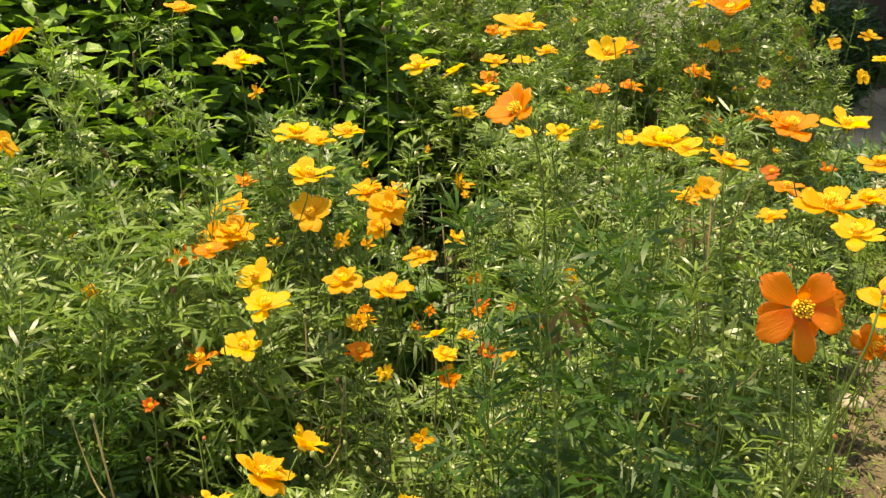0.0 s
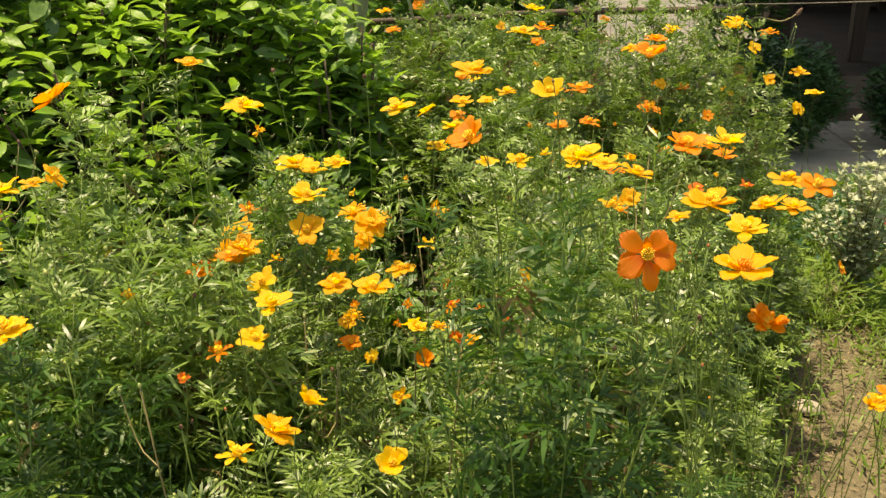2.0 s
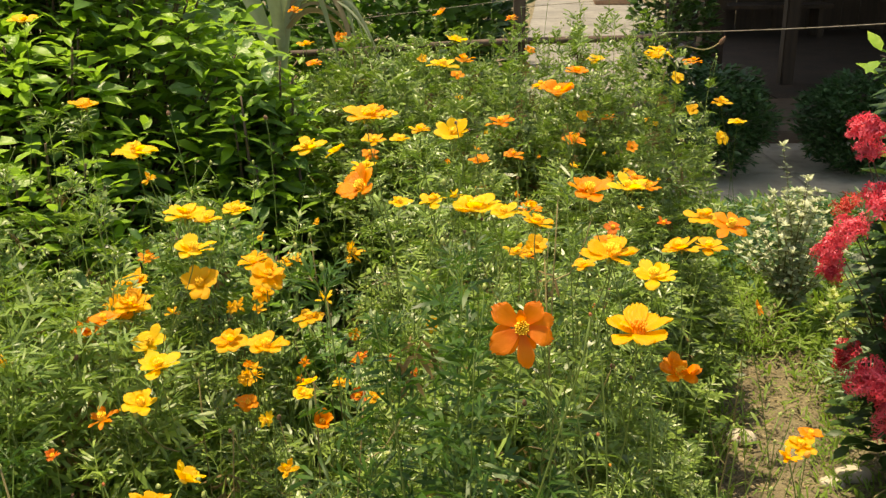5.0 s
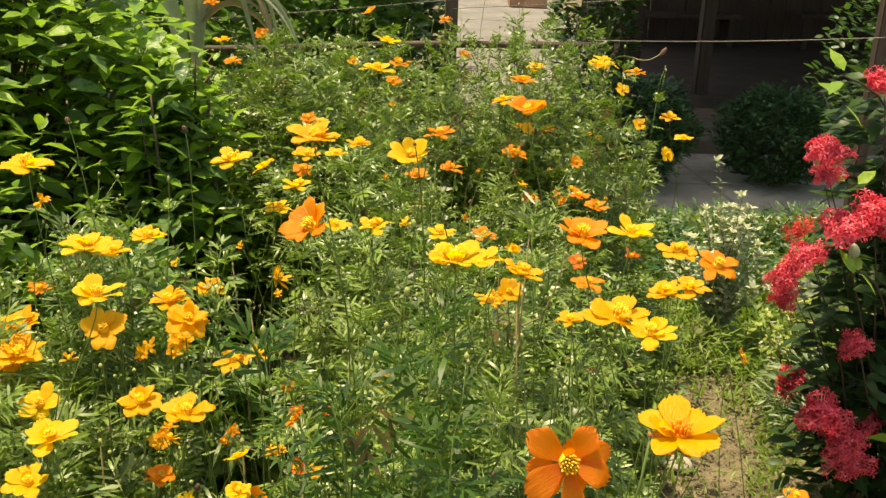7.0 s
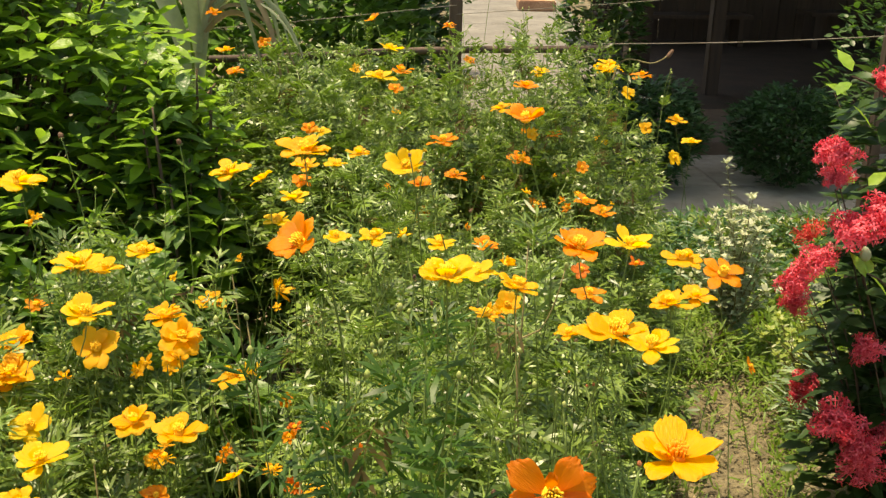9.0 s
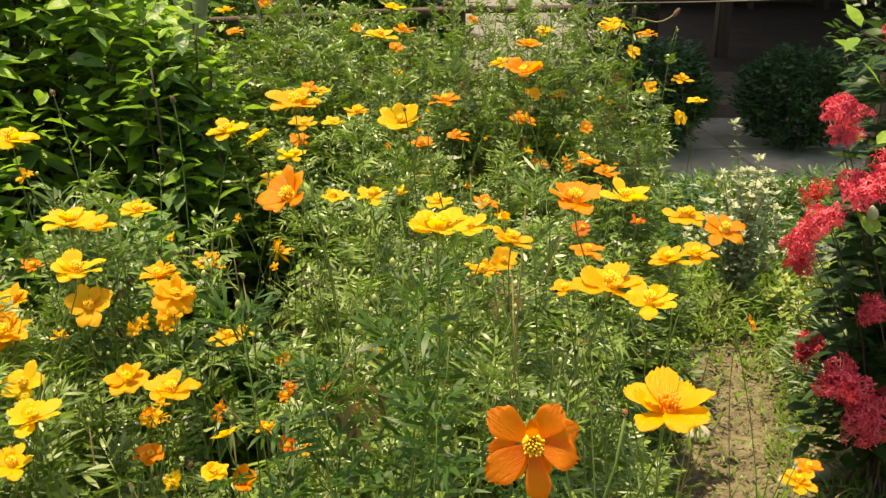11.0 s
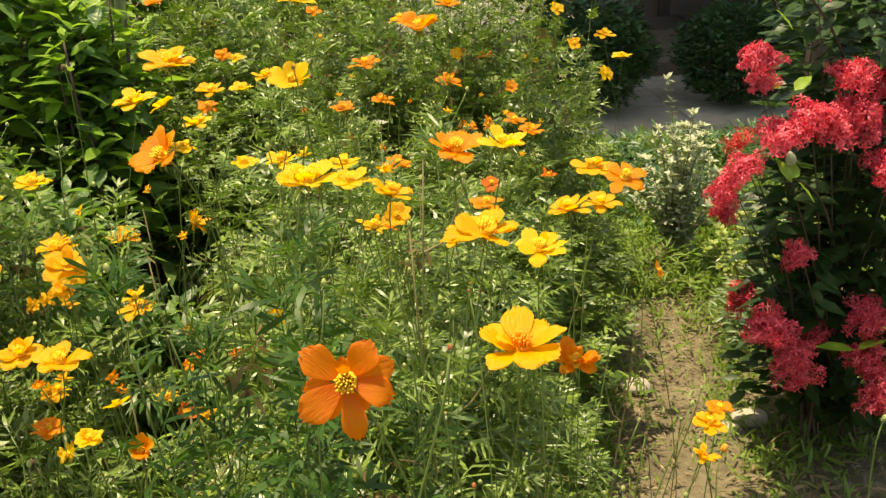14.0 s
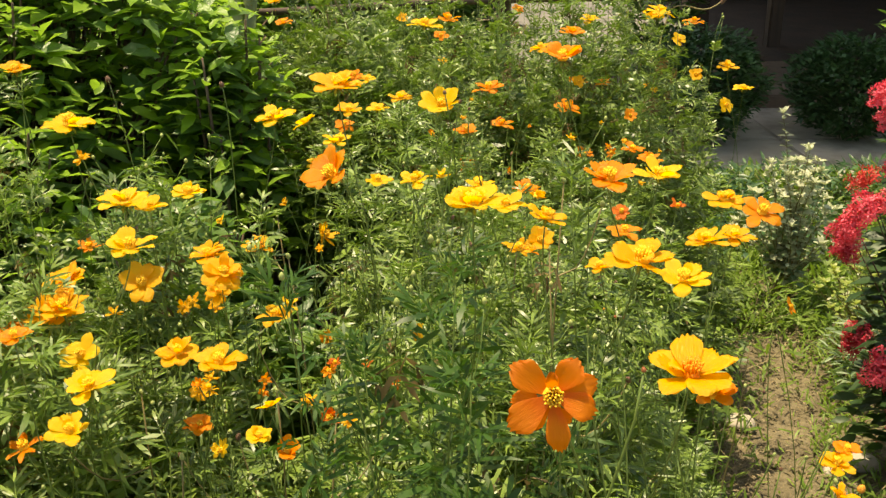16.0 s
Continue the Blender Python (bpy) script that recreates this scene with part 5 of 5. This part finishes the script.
blades, dry = [], []
for k in range(42000):
    gx, gy = r.uniform(0.40, 3.4), r.uniform(0.9, 4.75)
    if gx > 2.1 and k % 2:
        continue
    off = abs(gx - path_middle(gy))
    patch = 0.5 + 0.5 * math.sin(7 * gx + 1.0) * math.sin(6 * gy) + 0.25 * math.sin(19 * gx - 13 * gy)
    if off < 0.10 + 0.12 * r.random() + 0.06 * patch and gy < 2.88 + 0.1 * patch:
        if r.random() < 0.5:
            dry.append(leaf_pose((gx, gy, 0.012), turned(r.uniform(0, 6.28)), r.uniform(-0.05, 0.12), r.uniform(0.006, 0.028), r.uniform(-0.5, 0.5)))
        if r.random() > 0.18:
            continue
    elif r.random() < 0.07:
        dry.append(leaf_pose((gx, gy, 0.02), turned(r.uniform(0, 6.28)), r.uniform(-0.1, 0.5), r.uniform(0.02, 0.05), r.uniform(-0.7, 0.7)))
    if gy < 1.95 and gx > 0.95 and r.random() < 0.8:
        if r.random() < 0.55:
            dry.append(leaf_pose((gx, gy, 0.02), turned(r.uniform(0, 6.28)), r.uniform(-0.1, 0.6), r.uniform(0.015, 0.06), r.uniform(-0.7, 0.7)))
        continue
    if r.random() < 0.42 + 0.55 * patch or gy > 3.0:
        tall = 0.024 + 0.024 * patch + 0.02 * max(0.0, gy - 2.6)
        blades.append(leaf_pose((gx, gy, 0.006 + r.uniform(0, 0.03)), turned(r.uniform(0, 6.28)), r.uniform(0.0, 1.2), tall * r.uniform(0.6, 1.6), r.uniform(-0.8, 0.8)))
        blades.append(leaf_pose((gx + 0.01, gy, 0.0), turned(r.uniform(0, 6.28)), r.uniform(0.3, 1.3), tall * r.uniform(0.6, 1.3), r.uniform(-0.8, 0.8)))
for k in range(5200):
    # weeds that creep in from both sides of the path
    gy = r.uniform(1.2, 3.0)
    gx = path_middle(gy) + (r.normal(-0.20, 0.05) if k % 3 else r.normal(0.21, 0.06))
    tuft = 0.5 + 0.5 * math.sin(23 * gx + 3) * math.sin(17 * gy)
    if r.random() < tuft:
        blades.append(leaf_pose((gx, gy, 0.004), turned(r.uniform(0, 6.28)), r.uniform(0.1, 1.25), r.uniform(0.02, 0.055), r.uniform(-0.8, 0.8)))
clods = []
for k in range(1500):
    gy = r.uniform(1.2, 2.95)
    gx = path_middle(gy) + r.normal(0, 0.17)
    clods.append(leaf_pose((gx, gy, 0.0), turned(r.uniform(0, 6.28)), r.uniform(-0.3, 0.3), 0.003 + 0.010 * r.random() ** 2.5, r.uniform(-0.5, 0.5)))
lump = (np.array([(0.6, 0.1, 0.1), (-0.5, 0.0, 0.0), (0.1, 0.5, 0.05), (0.0, -0.55, 0.1), (0.05, 0.1, 0.45), (0.0, 0.0, -0.4)]),
        np.array([(0, 2, 4), (2, 1, 4), (1, 3, 4), (3, 0, 4), (2, 0, 5), (1, 2, 5), (3, 1, 5), (0, 3, 5)]))
crumbs = put("soil_crumbs", raw_mesh("soil_crumbs", *scattered(lump, clods), M_SOIL, smooth=False))
tagged(crumbs, "small clods of dry earth on the path", "soil", kind="stuff")
for a, b, rise in (((1.30, 2.02), (1.46, 2.07), 0.05), ((1.12, 1.60), (1.22, 1.66), 0.015), ((1.22, 1.78), (1.38, 1.74), 0.03)):
    q = np.linspace(0, 1, 10)
    pv, pt = tube(np.stack([a[0] + (b[0] - a[0]) * q, a[1] + (b[1] - a[1]) * q, 0.008 + rise * np.sin(np.pi * q)], 1), 0.0022, 5)
    straw = put("straw", raw_mesh("straw", pv, pt, M_DRYSTEM))
    tagged(straw, "bent dry straw lying beside the path", "straw", "straws by the path")
grass = put("grass", raw_mesh("grass", *scattered(lobe((0, 0, 0), (0, 1), 1.0, 0.15, 0.12), blades), M_GRASS))
tagged(grass, "short patchy grass beside the dirt path", "grass", kind="stuff")
litter = put("leaf_litter", raw_mesh("leaf_litter", *scattered(small_leaf(0.22), dry), M_STRAW))
tagged(litter, "dry fallen leaves and straw on the dirt path", "leaf litter", kind="stuff")
for x, y, s in ((1.36, 2.20, 0.045), (1.28, 2.16, 0.03), (1.10, 2.42, 0.04)):
    bm = bmesh.new()
    bmesh.ops.create_icosphere(bm, subdivisions=2, radius=s)
    for v in bm.verts:
        v.co = Vector((v.co.x * 1.3, v.co.y, v.co.z * 0.4)) * (1 + 0.25 * noise.noise(v.co * 40))
    stone = part("stone", bm, M_GREY, smooth=True)
    stone.location = (x, y, s * 0.18)
    tagged(stone, "flat pale stone half sunk in the dirt path", "stone", "stones on the path")

# bare branching stalks, leafless and gone to seed, along the edge of the bed
r = np.random.default_rng(91)
for k in range(24):
    if k < 6:
        bx, by = r.uniform(0.50, 0.86), r.uniform(1.15, 1.9)
        height = r.uniform(0.45, 0.75)
    else:
        by = r.uniform(0.75, 1.6) if k < 18 else r.uniform(0.70, 1.15)
        bx = r.uniform(-0.7, bed_right(by)) if k < 18 else r.uniform(-0.38, 0.10)
        height = canopy(bx, by) + r.uniform(-0.12, 0.02)
    withered = thing("cosmos_plant", bx, by, 0.0, "leafless dry cosmos stalk with spent seed heads", "plant", "withered cosmos stalks")
    s = np.linspace(0, 1, 10)[:, None]
    lean = turned(r.uniform(0, 6.28)) * r.uniform(0.02, 0.12)
    main = lean * s ** 1.5 + np.array([0, 0, height]) * s + 0.006 * np.concatenate([np.sin(7 * s + k), np.cos(6 * s + k), 0 * s], 1)
    pieces, ends = [tube(main, np.linspace(0.0022, 0.0010, 10), 5)], [main[-1]]
    for b in range(r.integers(3, 6)):
        f = r.integers(4, 9)
        away = turned(r.uniform(0, 6.28)) * r.uniform(0.05, 0.13)
        q = np.linspace(0, 1, 6)[:, None]
        side = main[f] + away * np.sqrt(q) + np.array([0, 0, r.uniform(0.04, 0.13)]) * q ** 1.4
        pieces.append(tube(side, np.linspace(0.0013, 0.0007, 6), 4))
        ends.append(side[-1])
    put("stem", raw_mesh("stem", *joined(pieces), M_DRYSTEM if k % 3 else M_STEM), withered)
    for n, e in enumerate(ends):
        size = r.uniform(0.005, 0.008)
        put("seed_head", BUDS[("brown", "green", "green")[(n + k) % 3]], withered, pose(*e, r.uniform(-30, 30), r.uniform(-30, 30), 0) @ Matrix.Diagonal((size, size, size * 1.2, 1)))

# a bare stalk that curls out over the paving
curl = thing("cosmos_plant", 0.86, 2.9, 0.0, "leafless dry cosmos stalk curling sideways to a spent bud", "plant", "withered cosmos stalks")
s = np.linspace(0, 1, 26)
line = np.stack([0.05 * s + 0.17 * np.maximum(0, s - 0.62) / 0.38, 0 * s, 1.13 * np.minimum(1, s / 0.68) + 0.045 * np.maximum(0, s - 0.68) / 0.32 + 0.018 * np.sin(np.maximum(0, s - 0.62) * 16)], 1)
put("stem", raw_mesh("stem", *tube(line, np.linspace(0.0030, 0.0022, 26), 5), M_DRYSTEM), curl)
put("seed_head", BUDS["brown"], curl, Matrix.Translation(line[-1]) @ pose(0, 0, 0, 0, 35, 0) @ Matrix.Diagonal((0.016, 0.016, 0.028, 1)))
